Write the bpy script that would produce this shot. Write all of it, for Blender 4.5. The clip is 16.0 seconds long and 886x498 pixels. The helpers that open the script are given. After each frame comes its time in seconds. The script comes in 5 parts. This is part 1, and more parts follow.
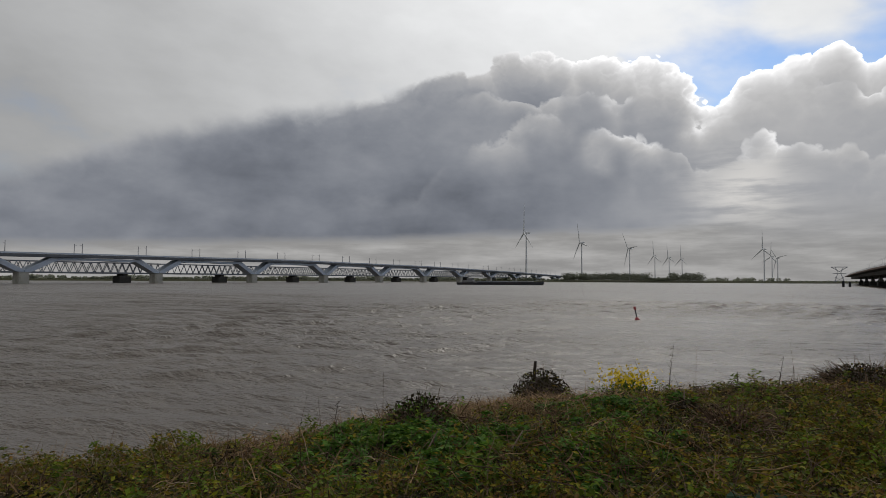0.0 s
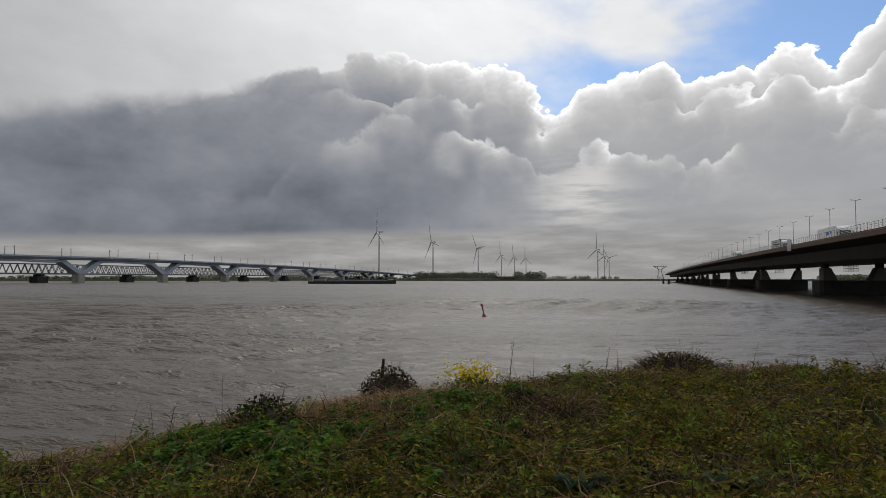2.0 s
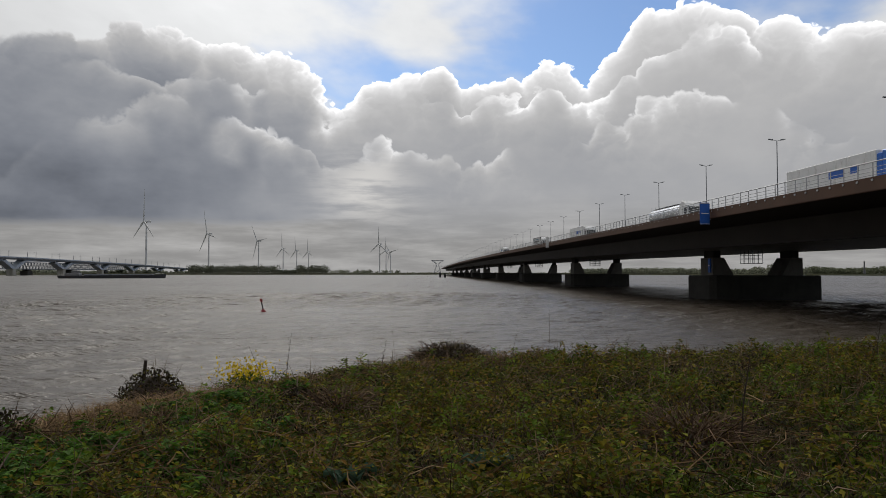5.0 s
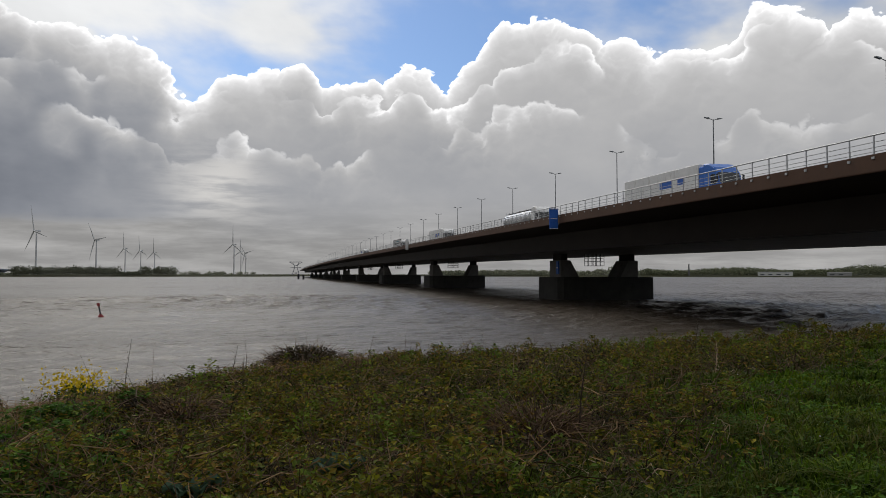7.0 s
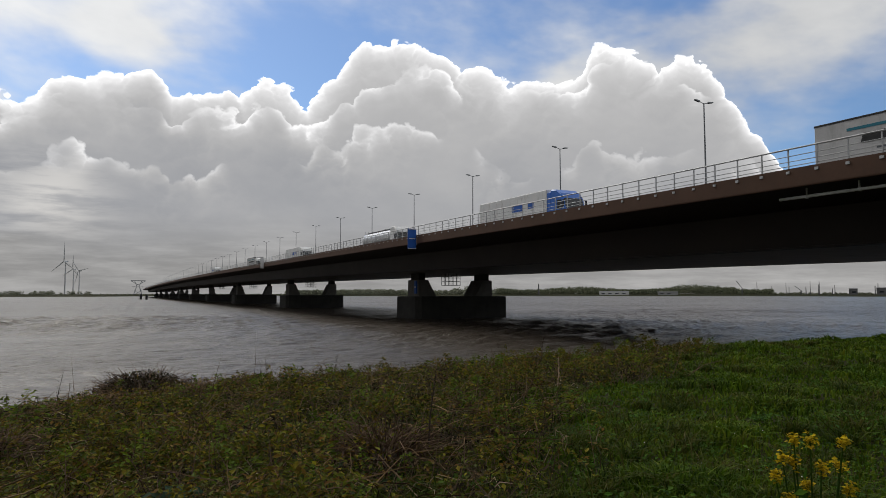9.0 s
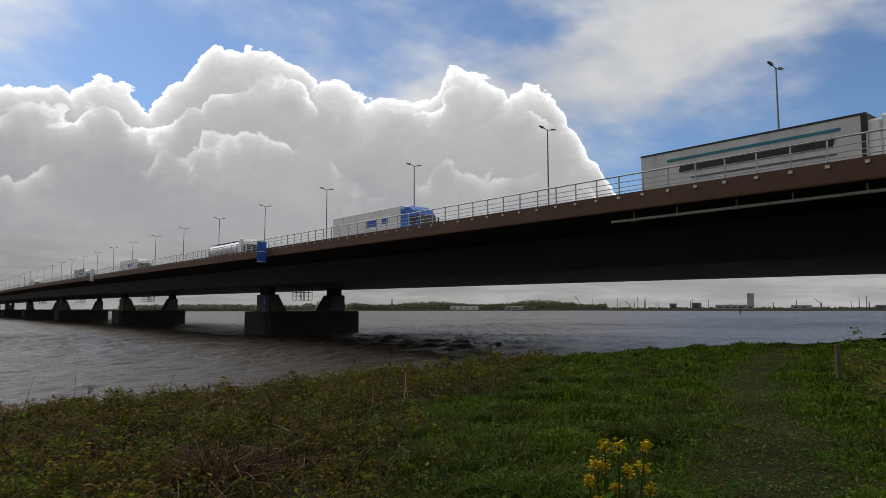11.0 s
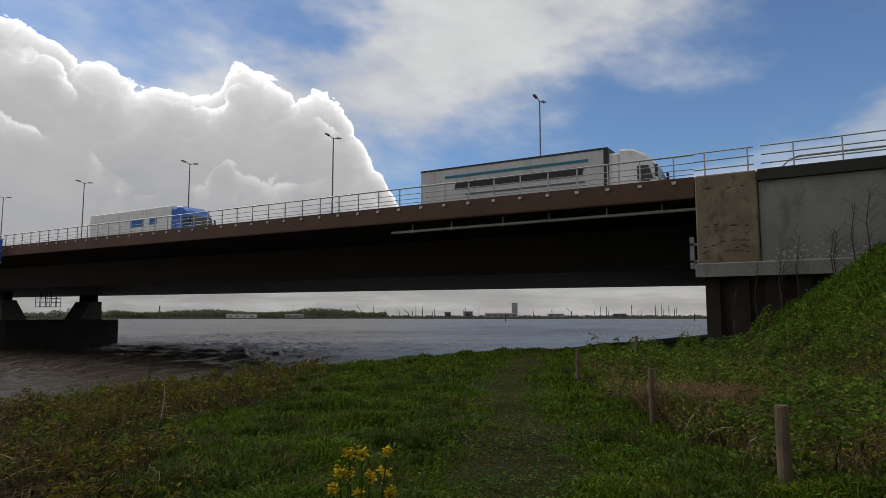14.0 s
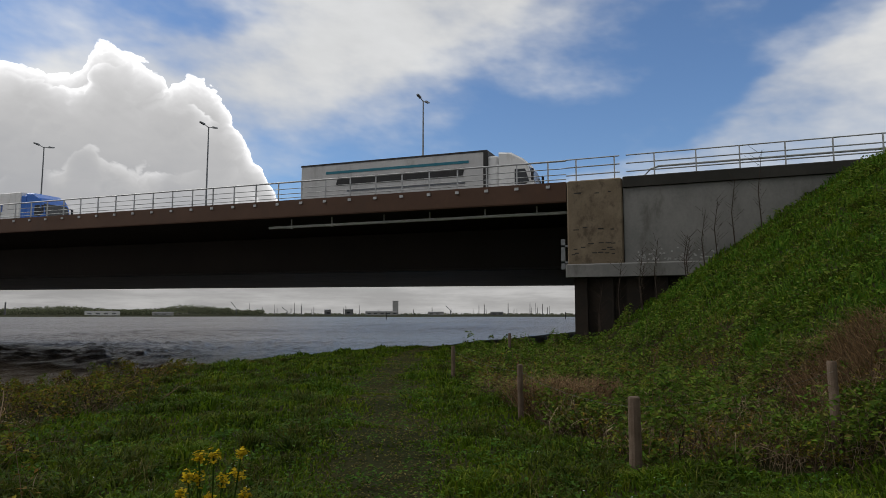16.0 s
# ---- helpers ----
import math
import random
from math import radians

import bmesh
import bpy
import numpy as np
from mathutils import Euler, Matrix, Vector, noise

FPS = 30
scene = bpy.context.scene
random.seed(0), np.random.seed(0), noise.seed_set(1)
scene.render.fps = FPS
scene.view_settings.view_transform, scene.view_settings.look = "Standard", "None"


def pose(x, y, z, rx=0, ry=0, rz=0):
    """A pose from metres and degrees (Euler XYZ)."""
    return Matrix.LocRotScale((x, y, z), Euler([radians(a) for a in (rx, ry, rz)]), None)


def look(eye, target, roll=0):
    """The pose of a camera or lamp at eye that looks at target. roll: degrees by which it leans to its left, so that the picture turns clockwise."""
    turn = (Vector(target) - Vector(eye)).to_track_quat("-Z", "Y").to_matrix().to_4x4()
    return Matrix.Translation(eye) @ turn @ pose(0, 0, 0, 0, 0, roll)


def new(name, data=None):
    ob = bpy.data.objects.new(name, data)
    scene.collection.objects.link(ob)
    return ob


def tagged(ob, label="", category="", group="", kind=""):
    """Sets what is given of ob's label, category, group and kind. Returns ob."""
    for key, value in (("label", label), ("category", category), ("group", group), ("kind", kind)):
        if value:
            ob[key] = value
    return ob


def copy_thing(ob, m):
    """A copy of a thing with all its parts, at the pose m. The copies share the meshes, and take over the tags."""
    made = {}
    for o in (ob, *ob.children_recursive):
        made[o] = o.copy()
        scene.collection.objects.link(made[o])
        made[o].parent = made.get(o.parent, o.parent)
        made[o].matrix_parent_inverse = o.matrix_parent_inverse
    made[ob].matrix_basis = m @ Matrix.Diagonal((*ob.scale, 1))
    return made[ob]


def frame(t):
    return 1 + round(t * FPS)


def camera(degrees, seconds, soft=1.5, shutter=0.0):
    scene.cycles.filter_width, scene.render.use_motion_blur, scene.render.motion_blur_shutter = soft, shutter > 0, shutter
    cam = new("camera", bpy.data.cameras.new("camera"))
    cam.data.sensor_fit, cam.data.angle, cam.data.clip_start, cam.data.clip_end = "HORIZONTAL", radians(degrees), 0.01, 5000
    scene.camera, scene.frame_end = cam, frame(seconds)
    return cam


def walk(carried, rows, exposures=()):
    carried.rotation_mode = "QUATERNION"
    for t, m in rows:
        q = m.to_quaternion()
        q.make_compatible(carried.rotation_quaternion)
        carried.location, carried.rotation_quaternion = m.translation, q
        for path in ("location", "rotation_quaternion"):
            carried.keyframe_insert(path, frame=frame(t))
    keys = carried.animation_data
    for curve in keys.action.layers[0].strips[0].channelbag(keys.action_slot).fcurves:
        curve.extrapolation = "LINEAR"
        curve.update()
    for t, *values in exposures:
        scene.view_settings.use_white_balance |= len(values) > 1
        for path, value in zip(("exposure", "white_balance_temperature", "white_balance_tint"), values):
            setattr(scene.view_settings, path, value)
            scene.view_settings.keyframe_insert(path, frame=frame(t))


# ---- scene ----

# ---- camera ----
cam = camera(68.1, 16.0, soft=0.8)
EYE = 4.4
ROWS = [
    (0.0, 0.0, 0.0, 0.0, 29.64, 2.63, -0.25),
    (0.5, 0.021, 0.006, -0.007, 26.75, 2.6, -0.2),
    (1.0, 0.042, 0.001, -0.009, 23.36, 2.61, -0.14),
    (1.5, 0.059, -0.004, -0.01, 19.87, 2.56, -0.09),
    (2.0, 0.081, 0.003, -0.016, 16.83, 2.57, -0.06),
    (2.5, 0.1, 0.027, -0.018, 13.35, 2.29, -0.05),
    (3.0, 0.108, 0.054, -0.016, 10.02, 2.34, -0.05),
    (3.5, 0.114, 0.05, -0.016, 6.92, 2.25, -0.05),
    (4.0, 0.13, 0.041, -0.01, 4.02, 2.15, -0.05),
    (6.5, 0.198, -0.013, 0.002, -11.13, 1.88, -0.06),
    (7.0, 0.213, -0.013, 0.003, -14.14, 2.2, -0.04),
    (7.5, 0.227, -0.03, -0.001, -17.4, 2.45, -0.02),
    (8.0, 0.244, -0.036, -0.001, -20.68, 2.93, -0.01),
    (8.5, 0.265, -0.045, 0.004, -23.64, 3.43, 0.02),
    (9.0, 0.285, -0.051, 0.008, -26.4, 3.89, 0.04),
    (11.5, 0.397, -0.089, 0.013, -42.52, 5.43, 0.1),
    (12.0, 0.416, -0.099, 0.014, -45.82, 5.69, 0.08),
    (12.5, 0.423, -0.121, 0.02, -48.83, 5.87, 0.06),
    (13.0, 0.421, -0.147, 0.023, -52.01, 5.91, 0.05),
    (13.5, 0.425, -0.181, 0.023, -55.06, 5.97, 0.04),
    (14.0, 0.431, -0.211, 0.028, -57.97, 5.84, 0.05),
    (14.5, 0.448, -0.22, 0.022, -60.75, 5.73, 0.05),
    (15.0, 0.444, -0.241, 0.022, -63.31, 5.67, 0.03),
    (15.5, 0.449, -0.267, 0.02, -65.81, 5.67, 0.01),
    (16.0, 0.477, -0.281, 0.023, -68.31, 5.66, -0.03),
]
walk(cam, [(t, pose(x, y, EYE + z, 90 + pitch, roll, yaw)) for t, x, y, z, yaw, pitch, roll in ROWS],
     exposures=((0.0, 0.0), (13.0, 0.0), (16.0, 0.12)))

# ---- sun and sky ----
SUN_EL, SUN_AZ = 46.0, -12.0
sun = new("sun", bpy.data.lights.new("sun", "SUN"))
sun.data.energy, sun.data.angle, sun.data.color = 1.15, radians(34.0), (1.0, 0.95, 0.87)
sun_way = Vector((math.sin(radians(SUN_AZ)) * math.cos(radians(SUN_EL)), math.cos(radians(SUN_AZ)) * math.cos(radians(SUN_EL)), math.sin(radians(SUN_EL))))
sun.matrix_world = look(sun_way * 200, (0, 0, 0))


class Val:
    """A node socket with arithmetic."""

    def __init__(self, tree, sock):
        self.tree, self.sock = tree, sock

    def op(self, kind, *others):
        node = self.tree.nodes.new("ShaderNodeMath")
        node.operation = kind
        for i, o in enumerate((self, *others)):
            if isinstance(o, Val):
                self.tree.links.new(o.sock, node.inputs[i])
            else:
                node.inputs[i].default_value = o
        return Val(self.tree, node.outputs[0])

    def __add__(self, o): return self.op("ADD", o)
    def __sub__(self, o): return self.op("SUBTRACT", o)
    def __mul__(self, o): return self.op("MULTIPLY", o)
    def __truediv__(self, o): return self.op("DIVIDE", o)
    def max(self, o): return self.op("MAXIMUM", o)
    def min(self, o): return self.op("MINIMUM", o)

    def step(self, a, b, lo=0.0, hi=1.0):
        node = self.tree.nodes.new("ShaderNodeMapRange")
        node.interpolation_type = "SMOOTHSTEP"
        for i, o in enumerate((self, a, b, lo, hi)):
            if isinstance(o, Val):
                self.tree.links.new(o.sock, node.inputs[i])
            else:
                node.inputs[i].default_value = o
        return Val(self.tree, node.outputs[0])


def ramp(v, stops, lo, hi, top=1.0, smooth="EASE"):
    """A curve through (place, value) stops between lo and hi; top scales the values."""
    node = v.tree.nodes.new("ShaderNodeValToRGB")
    node.color_ramp.interpolation = smooth
    els = node.color_ramp.elements
    while len(els) < len(stops):
        els.new(0.5)
    for e, (p, c) in zip(els, stops):
        e.position = (p - lo) / (hi - lo)
        e.color = (c / top, c / top, c / top, 1)
    v.tree.links.new(((v - lo) / (hi - lo)).sock, node.inputs[0])
    return Val(v.tree, node.outputs[0]) * top


def joined(tree, x, y, z=0.0):
    node = tree.nodes.new("ShaderNodeCombineXYZ")
    for i, o in enumerate((x, y, z)):
        if isinstance(o, Val):
            tree.links.new(o.sock, node.inputs[i])
        else:
            node.inputs[i].default_value = o
    return node.outputs[0]


def noise_of(tree, vec, scale, detail=4.0, rough=0.55, kind="ShaderNodeTexNoise"):
    node = tree.nodes.new(kind)
    node.inputs["Scale"].default_value = scale
    if kind == "ShaderNodeTexNoise":
        node.inputs["Detail"].default_value, node.inputs["Roughness"].default_value = detail, rough
    else:
        node.feature = "SMOOTH_F1"
        node.inputs["Smoothness"].default_value = 0.35
        node.inputs["Detail"].default_value = detail
    tree.links.new(vec, node.inputs["Vector"])
    return Val(tree, node.outputs["Fac"] if kind == "ShaderNodeTexNoise" else node.outputs["Distance"])


def mixed(tree, fac, a, b):
    node = tree.nodes.new("ShaderNodeMix")
    node.data_type = "RGBA"
    for i, o in ((0, fac), (6, a), (7, b)):
        if isinstance(o, Val):
            tree.links.new(o.sock, node.inputs[i])
        elif isinstance(o, bpy.types.NodeSocket):
            tree.links.new(o, node.inputs[i])
        else:
            node.inputs[i].default_value = o if i == 0 else (*o, 1)
    return node.outputs[2]


def scaled(tree, colour, v):
    node = tree.nodes.new("ShaderNodeVectorMath")
    node.operation = "SCALE"
    if isinstance(colour, bpy.types.NodeSocket):
        tree.links.new(colour, node.inputs[0])
    else:
        node.inputs[0].default_value = colour
    if isinstance(v, Val):
        tree.links.new(v.sock, node.inputs["Scale"])
    else:
        node.inputs["Scale"].default_value = v
    return node.outputs[0]


def make_sky():
    world = bpy.data.worlds.new("sky")
    world.use_nodes = True
    scene.world = world
    t = world.node_tree
    t.nodes.clear()
    way = t.nodes.new("ShaderNodeTexCoord").outputs["Generated"]
    split = t.nodes.new("ShaderNodeSeparateXYZ")
    t.links.new(way, split.inputs[0])
    x, y, z = (Val(t, s) for s in split.outputs)
    az = x.op("ARCTAN2", y) * 57.2958
    el = z.op("ARCSINE") * 57.2958
    # clear blue behind everything
    sky = t.nodes.new("ShaderNodeTexSky")
    sky.sky_type, sky.sun_disc = "NISHITA", False
    sky.sun_elevation, sky.sun_rotation = radians(SUN_EL), radians(SUN_AZ)
    sky.air_density, sky.dust_density, sky.ozone_density = 1.0, 0.6, 2.5
    blue = t.nodes.new("ShaderNodeVectorMath")
    blue.operation = "MULTIPLY"
    t.links.new(scaled(t, sky.outputs[0], 0.092), blue.inputs[0])
    blue.inputs[1].default_value = (0.86, 1.0, 1.16)
    blue = blue.outputs[0]
    # high thin cloud, drawn out in streaks
    p = joined(t, az * 0.045 + el * 0.03, el * 0.085)
    thin = noise_of(t, p, 1.0, 5.0, 0.55)
    p2 = joined(t, az * 0.16 + el * 0.05, el * 0.3)
    thin = thin * 0.75 + noise_of(t, p2, 1.0, 4.0, 0.6) * 0.25
    wander = az + (noise_of(t, joined(t, az * 0.05, el * 0.12, 7.0), 1.0, 4.0, 0.6) - 0.5) * 26.0 + (el - 17.0) * az.step(20.0, 48.0, 0.8, -2.2)
    bias = ramp(wander, ((-80, .58), (-24, .56), (-14, .46), (-8, .16), (-3, .10), (3, .24), (8, .10), (16, .04), (30, .10), (38, .34),
                         (46, .42), (54, .38), (61, .24), (66, .14), (73, .06), (84, .00), (92, .12), (99, .36), (120, .4)), -80, 120, 1.0)
    low = el.step(9.0, 24.0, -0.06, 0.06) + el.step(23.0, 42.0, 0.0, 0.34) + el.step(16.5, 20.5, 0.0, 0.26) * az.step(16.0, -2.0)
    veil = (thin + bias + low).step(0.56, 0.98)
    nearsun = (x * sun_way.x + y * sun_way.y + z * sun_way.z).max(0.0)
    glow = nearsun.op("POWER", 6.0) * 0.42
    veil_col = scaled(t, (0.98, 0.99, 1.0), (thin * 0.5 + 0.30 + glow) * az.step(-66.0, -22.0, 0.68, 1.12))
    high = mixed(t, veil, blue, veil_col)
    # the bank of heaped cloud: its top, by bearing
    top = ramp(az, ((-80, 6), (-64, 8.5), (-57, 11.5), (-52, 13.4), (-46, 14.6), (-39, 15.4), (-34, 16.2), (-31, 17.6), (-26.4, 18.6),
                    (-22.4, 19.5), (-19, 19.0), (-12.9, 18.1), (-10.2, 17.2), (-8.2, 15.0), (-6.2, 15.0), (-5, 16.0), (-1.4, 16.9),
                    (2.2, 17.0), (3.7, 14.8), (7, 16.2), (10.9, 17.6), (14.4, 16.4), (16.9, 18.4), (18.9, 21.0), (24.3, 21.2),
                    (27.7, 19.6), (31.9, 18.2), (38, 18.2), (39.7, 20.2), (48.6, 17.9), (50.6, 14.5), (54.5, 8.5)), -80, 120, 30.0, "LINEAR")
    top = top - az.step(54.0, 64.0, 0.0, 9.0) + az.step(-13.0, -8.0, 0.0, 0.9) + az.step(36.0, 41.0, 0.0, 0.7) - az.step(8.0, 18.0, 0.2, 0.9)
    tall = az.step(-38.0, -6.0, 0.30, 1.0)

    def lobes(vec, scale):
        node = t.nodes.new("ShaderNodeTexVoronoi")
        node.feature = "F1"
        node.inputs["Scale"].default_value = scale
        t.links.new(vec, node.inputs["Vector"])
        d = Val(t, node.outputs["Distance"])
        return d * d * -1.0

    def heaps(dx, dy, seed):
        """Rounded heads upon rounded heads, as heaped cloud grows."""
        u, v = az * 0.30 + dx * 0.30, el * 0.36 + dy * 0.36
        warp = noise_of(t, joined(t, u, v, seed), 1.6, 3.0, 0.55)
        warp2 = noise_of(t, joined(t, u, v, seed + 9.0), 1.6, 3.0, 0.55)
        q = joined(t, u + (warp - 0.5) * 0.9, v + (warp2 - 0.5) * 0.9, seed)
        a, b, c = lobes(q, 0.75), lobes(q, 1.8), lobes(q, 4.3)
        d = noise_of(t, q, 9.0, 3.0, 0.6)
        return a * 2.2 + b * 1.0 + c * 0.42 + d * 0.22 + 0.85

    # three ranks of heads, the hindmost highest; each has a lit rim and a dull body
    big = noise_of(t, joined(t, az * 0.085, el * 0.15), 1.0, 5.0, 0.55)
    body = ramp(az, ((-80, .185), (-40, .178), (-22, .20), (-10, .26), (-2, .36), (10, .41), (35, .42), (60, .42), (120, .42)), -80, 120) + (big - 0.5) * az.step(-30.0, 5.0, 0.36, 0.20)
    full = high
    shift = noise_of(t, joined(t, az * 0.11, el * 0.03, 3.0), 1.0, 3.0, 0.5)
    for k, (off, wob, sharp, gain) in enumerate(((0.0, 0.0, 0.85, 0.52), (2.2, 9.0, 1.2, 0.50), (6.8, 12.0, 1.3, 0.40))):
        h0 = heaps(0.0, 0.0, 3.7 * k)
        h1 = heaps(-0.2, 0.55, 3.7 * k)
        depth = top - off + (shift - 0.5) * wob * (-1.0 if k == 2 else 1.0) + h0 * az.step(-40.0, -14.0, 0.5, 1.0) - el
        soft = az.step(-46.0, -22.0, 2.2, 0.16 + 0.12 * k)
        heap = depth.step(-0.04, soft)
        if k:
            heap = heap * az.step(-34.0, -12.0, 0.35, 1.0) * az.step(56.0, 50.0) * noise_of(t, joined(t, az * 0.13, el * 0.1, 11.0 + k), 1.0, 2.0, 0.5).step(0.42, 0.56, 0.0, 1.0)
        relief = (h0 - h1).max(-0.3) * tall * (depth.max(0.0) * -0.42).op("EXPONENT")
        patchy = noise_of(t, joined(t, az * 0.16, el * 0.2, 5.0 + k), 1.0, 2.0, 0.5).step(0.38, 0.62, 0.25, 1.0) if k else 1.0
        silver = ((depth.max(0.0) * -sharp).op("EXPONENT") + (depth.max(0.0) * -3.2).op("EXPONENT") * 1.0) * az.step(-36.0, -8.0, 0.08, 1.0) * patchy
        pale = (depth.max(0.0) * -0.30).op("EXPONENT") * az.step(-8.0, -24.0, 0.0, 0.15)
        pale = pale + (depth.max(0.0) * -0.24).op("EXPONENT") * az.step(-30.0, -15.0, 0.0, 0.17) * az.step(4.0, -4.0)
        tone = body + pale + relief * (0.24 if k == 0 else 0.12) + silver * gain + el.step(8.0, 19.0, -0.02, 0.08) * az.step(-20.0, 8.0)
        heap_col = scaled(t, mixed(t, tone.step(0.10, 0.5), (0.88, 0.96, 1.14), (1.0, 0.995, 1.0)), tone.max(0.05))
        full = mixed(t, heap, full, heap_col)
    # paler strip of far sky under the cloud's flat base
    base = (az.min(-7.0) + 64.0) * 0.035 + 2.4
    ragged = noise_of(t, joined(t, az * 0.12, el * 0.8), 1.0, 5.0, 0.6)
    under = (el + (ragged - 0.5) * 1.8 - base).step(0.7, -0.5)
    under = under * az.step(-3.0, -9.0) + el.step(7.5, 1.5) * az.step(-9.0, -3.0)
    gap_glow = (((az + 4.8) * (az + 4.8) * 0.07 + (el - 7.0) * (el - 7.0) * 0.10) * -1.0).op("EXPONENT")
    full = mixed(t, gap_glow * ragged.step(0.34, 0.60, 0.10, 0.80), full, (0.74, 0.72, 0.69))
    strip = ragged.step(0.35, 0.75, 0.28, 0.44) + az.step(20.0, 70.0) * 0.05
    full = mixed(t, under, full, scaled(t, (1.0, 0.985, 0.97), strip))
    out = t.nodes.new("ShaderNodeOutputWorld")
    back = t.nodes.new("ShaderNodeBackground")
    back.inputs["Strength"].default_value = 1.0
    t.links.new(full, back.inputs["Color"])
    t.links.new(back.outputs[0], out.inputs["Surface"])


make_sky()


# ---- materials ----
def surface(name, a, b, scale=2.0, rough=0.8, bump=0.2, metal=0.0, stain=None, grain=18.0, streak=0.0, spec=0.3, object_space=True, dist=0.02):
    """A painted, cast or earthy surface: two tones at a large scale, grain at a small one, stains that run down if streak is set."""
    m = bpy.data.materials.new(name)
    m.use_nodes = True
    t = m.node_tree
    bsdf = t.nodes["Principled BSDF"]
    vec = t.nodes.new("ShaderNodeTexCoord").outputs["Object"] if object_space else t.nodes.new("ShaderNodeNewGeometry").outputs["Position"]
    big = noise_of(t, vec, scale, 5.0, 0.6)
    fine = noise_of(t, vec, scale * grain, 3.0, 0.6)
    col = mixed(t, (big * 0.7 + fine * 0.3).step(0.32, 0.68), a, b)
    if stain:
        mp = t.nodes.new("ShaderNodeMapping")
        mp.inputs["Scale"].default_value = (1, 1, 1 - 0.9 * streak)
        t.links.new(vec, mp.inputs[0])
        dirt = noise_of(t, mp.outputs[0], scale * 1.7, 6.0, 0.7)
        col = mixed(t, dirt.step(0.5, 0.72) * 0.8, col, stain)
    t.links.new(col, bsdf.inputs["Base Color"])
    bsdf.inputs["Metallic"].default_value = metal
    bsdf.inputs["Specular IOR Level"].default_value = spec
    t.links.new((fine * 0.25 + (rough - 0.12)).sock, bsdf.inputs["Roughness"])
    if bump:
        bn = t.nodes.new("ShaderNodeBump")
        bn.inputs["Strength"].default_value, bn.inputs["Distance"].default_value = bump, dist
        t.links.new((fine * 0.6 + big * 0.4).sock, bn.inputs["Height"])
        t.links.new(bn.outputs[0], bsdf.inputs["Normal"])
    return m


def leafy(name, tones, rough=0.55, through_light=0.35, patch=0.25):
    """Leaves and blades: a tone for each leaf, drifting over the ground in patches, with light passing through."""
    m = bpy.data.materials.new(name)
    m.use_nodes = True
    t = m.node_tree
    bsdf = t.nodes["Principled BSDF"]
    geo = t.nodes.new("ShaderNodeNewGeometry")
    rnd = Val(t, geo.outputs["Random Per Island"])
    area = noise_of(t, geo.outputs["Position"], patch * 2.0, 3.0, 0.6)
    node = t.nodes.new("ShaderNodeValToRGB")
    els = node.color_ramp.elements
    while len(els) < len(tones):
        els.new(0.5)
    for i, (e, c) in enumerate(zip(els, tones)):
        e.position, e.color = i / (len(tones) - 1), (*c, 1)
    t.links.new((rnd * 0.8 + (area - 0.5) * 1.2 + 0.1).sock, node.inputs[0])
    own = (rnd * 17.3).op("FRACT") * 0.95 + 0.5
    tint = scaled(t, node.outputs[0], own)
    t.links.new(tint, bsdf.inputs["Base Color"])
    bsdf.inputs["Roughness"].default_value = rough + 0.15
    bsdf.inputs["Specular IOR Level"].default_value = 0.10
    tr = t.nodes.new("ShaderNodeBsdfTranslucent")
    t.links.new(tint, tr.inputs["Color"])
    mix = t.nodes.new("ShaderNodeMixShader")
    mix.inputs[0].default_value = through_light
    t.links.new(bsdf.outputs[0], mix.inputs[1])
    t.links.new(tr.outputs[0], mix.inputs[2])
    t.links.new(mix.outputs[0], t.nodes["Material Output"].inputs["Surface"])
    return m


def water_material():
    m = bpy.data.materials.new("river_water")
    m.use_nodes = True
    t = m.node_tree
    bsdf = t.nodes["Principled BSDF"]
    pos = t.nodes.new("ShaderNodeNewGeometry").outputs["Position"]
    mp = t.nodes.new("ShaderNodeMapping")
    mp.inputs["Rotation"].default_value = (0, 0, radians(25))
    mp.inputs["Scale"].default_value = (0.45, 1.0, 1.0)
    t.links.new(pos, mp.inputs[0])
    wide = t.nodes.new("ShaderNodeMapping")
    wide.inputs["Rotation"].default_value, wide.inputs["Scale"].default_value = (0, 0, radians(12)), (0.4, 1.0, 1.0)
    t.links.new(pos, wide.inputs[0])
    chop = noise_of(t, mp.outputs[0], 1.5, 4.0, 0.62)
    swell = noise_of(t, wide.outputs[0], 0.21, 4.0, 0.6)
    roll = noise_of(t, wide.outputs[0], 0.06, 4.0, 0.62)
    ripple = noise_of(t, mp.outputs[0], 4.5, 3.0, 0.6)
    gust = noise_of(t, wide.outputs[0], 0.03, 4.0, 0.6).step(0.36, 0.62, 0.55, 1.5)
    silt = noise_of(t, pos, 0.02, 4.0, 0.6)
    t.links.new(mixed(t, silt.step(0.35, 0.65), (0.060, 0.048, 0.037), (0.076, 0.062, 0.049)), bsdf.inputs["Base Color"])
    bsdf.inputs["Roughness"].default_value = 0.30
    bsdf.inputs["IOR"].default_value = 1.33
    bsdf.inputs["Specular IOR Level"].default_value = 0.44
    bn = t.nodes.new("ShaderNodeBump")
    bn.inputs["Strength"].default_value, bn.inputs["Distance"].default_value = 1.0, 0.42
    t.links.new((roll * 2.4 + swell * 1.7 + (chop * 0.85 + ripple * 0.24) * gust).sock, bn.inputs["Height"])
    t.links.new(bn.outputs[0], bsdf.inputs["Normal"])
    return m


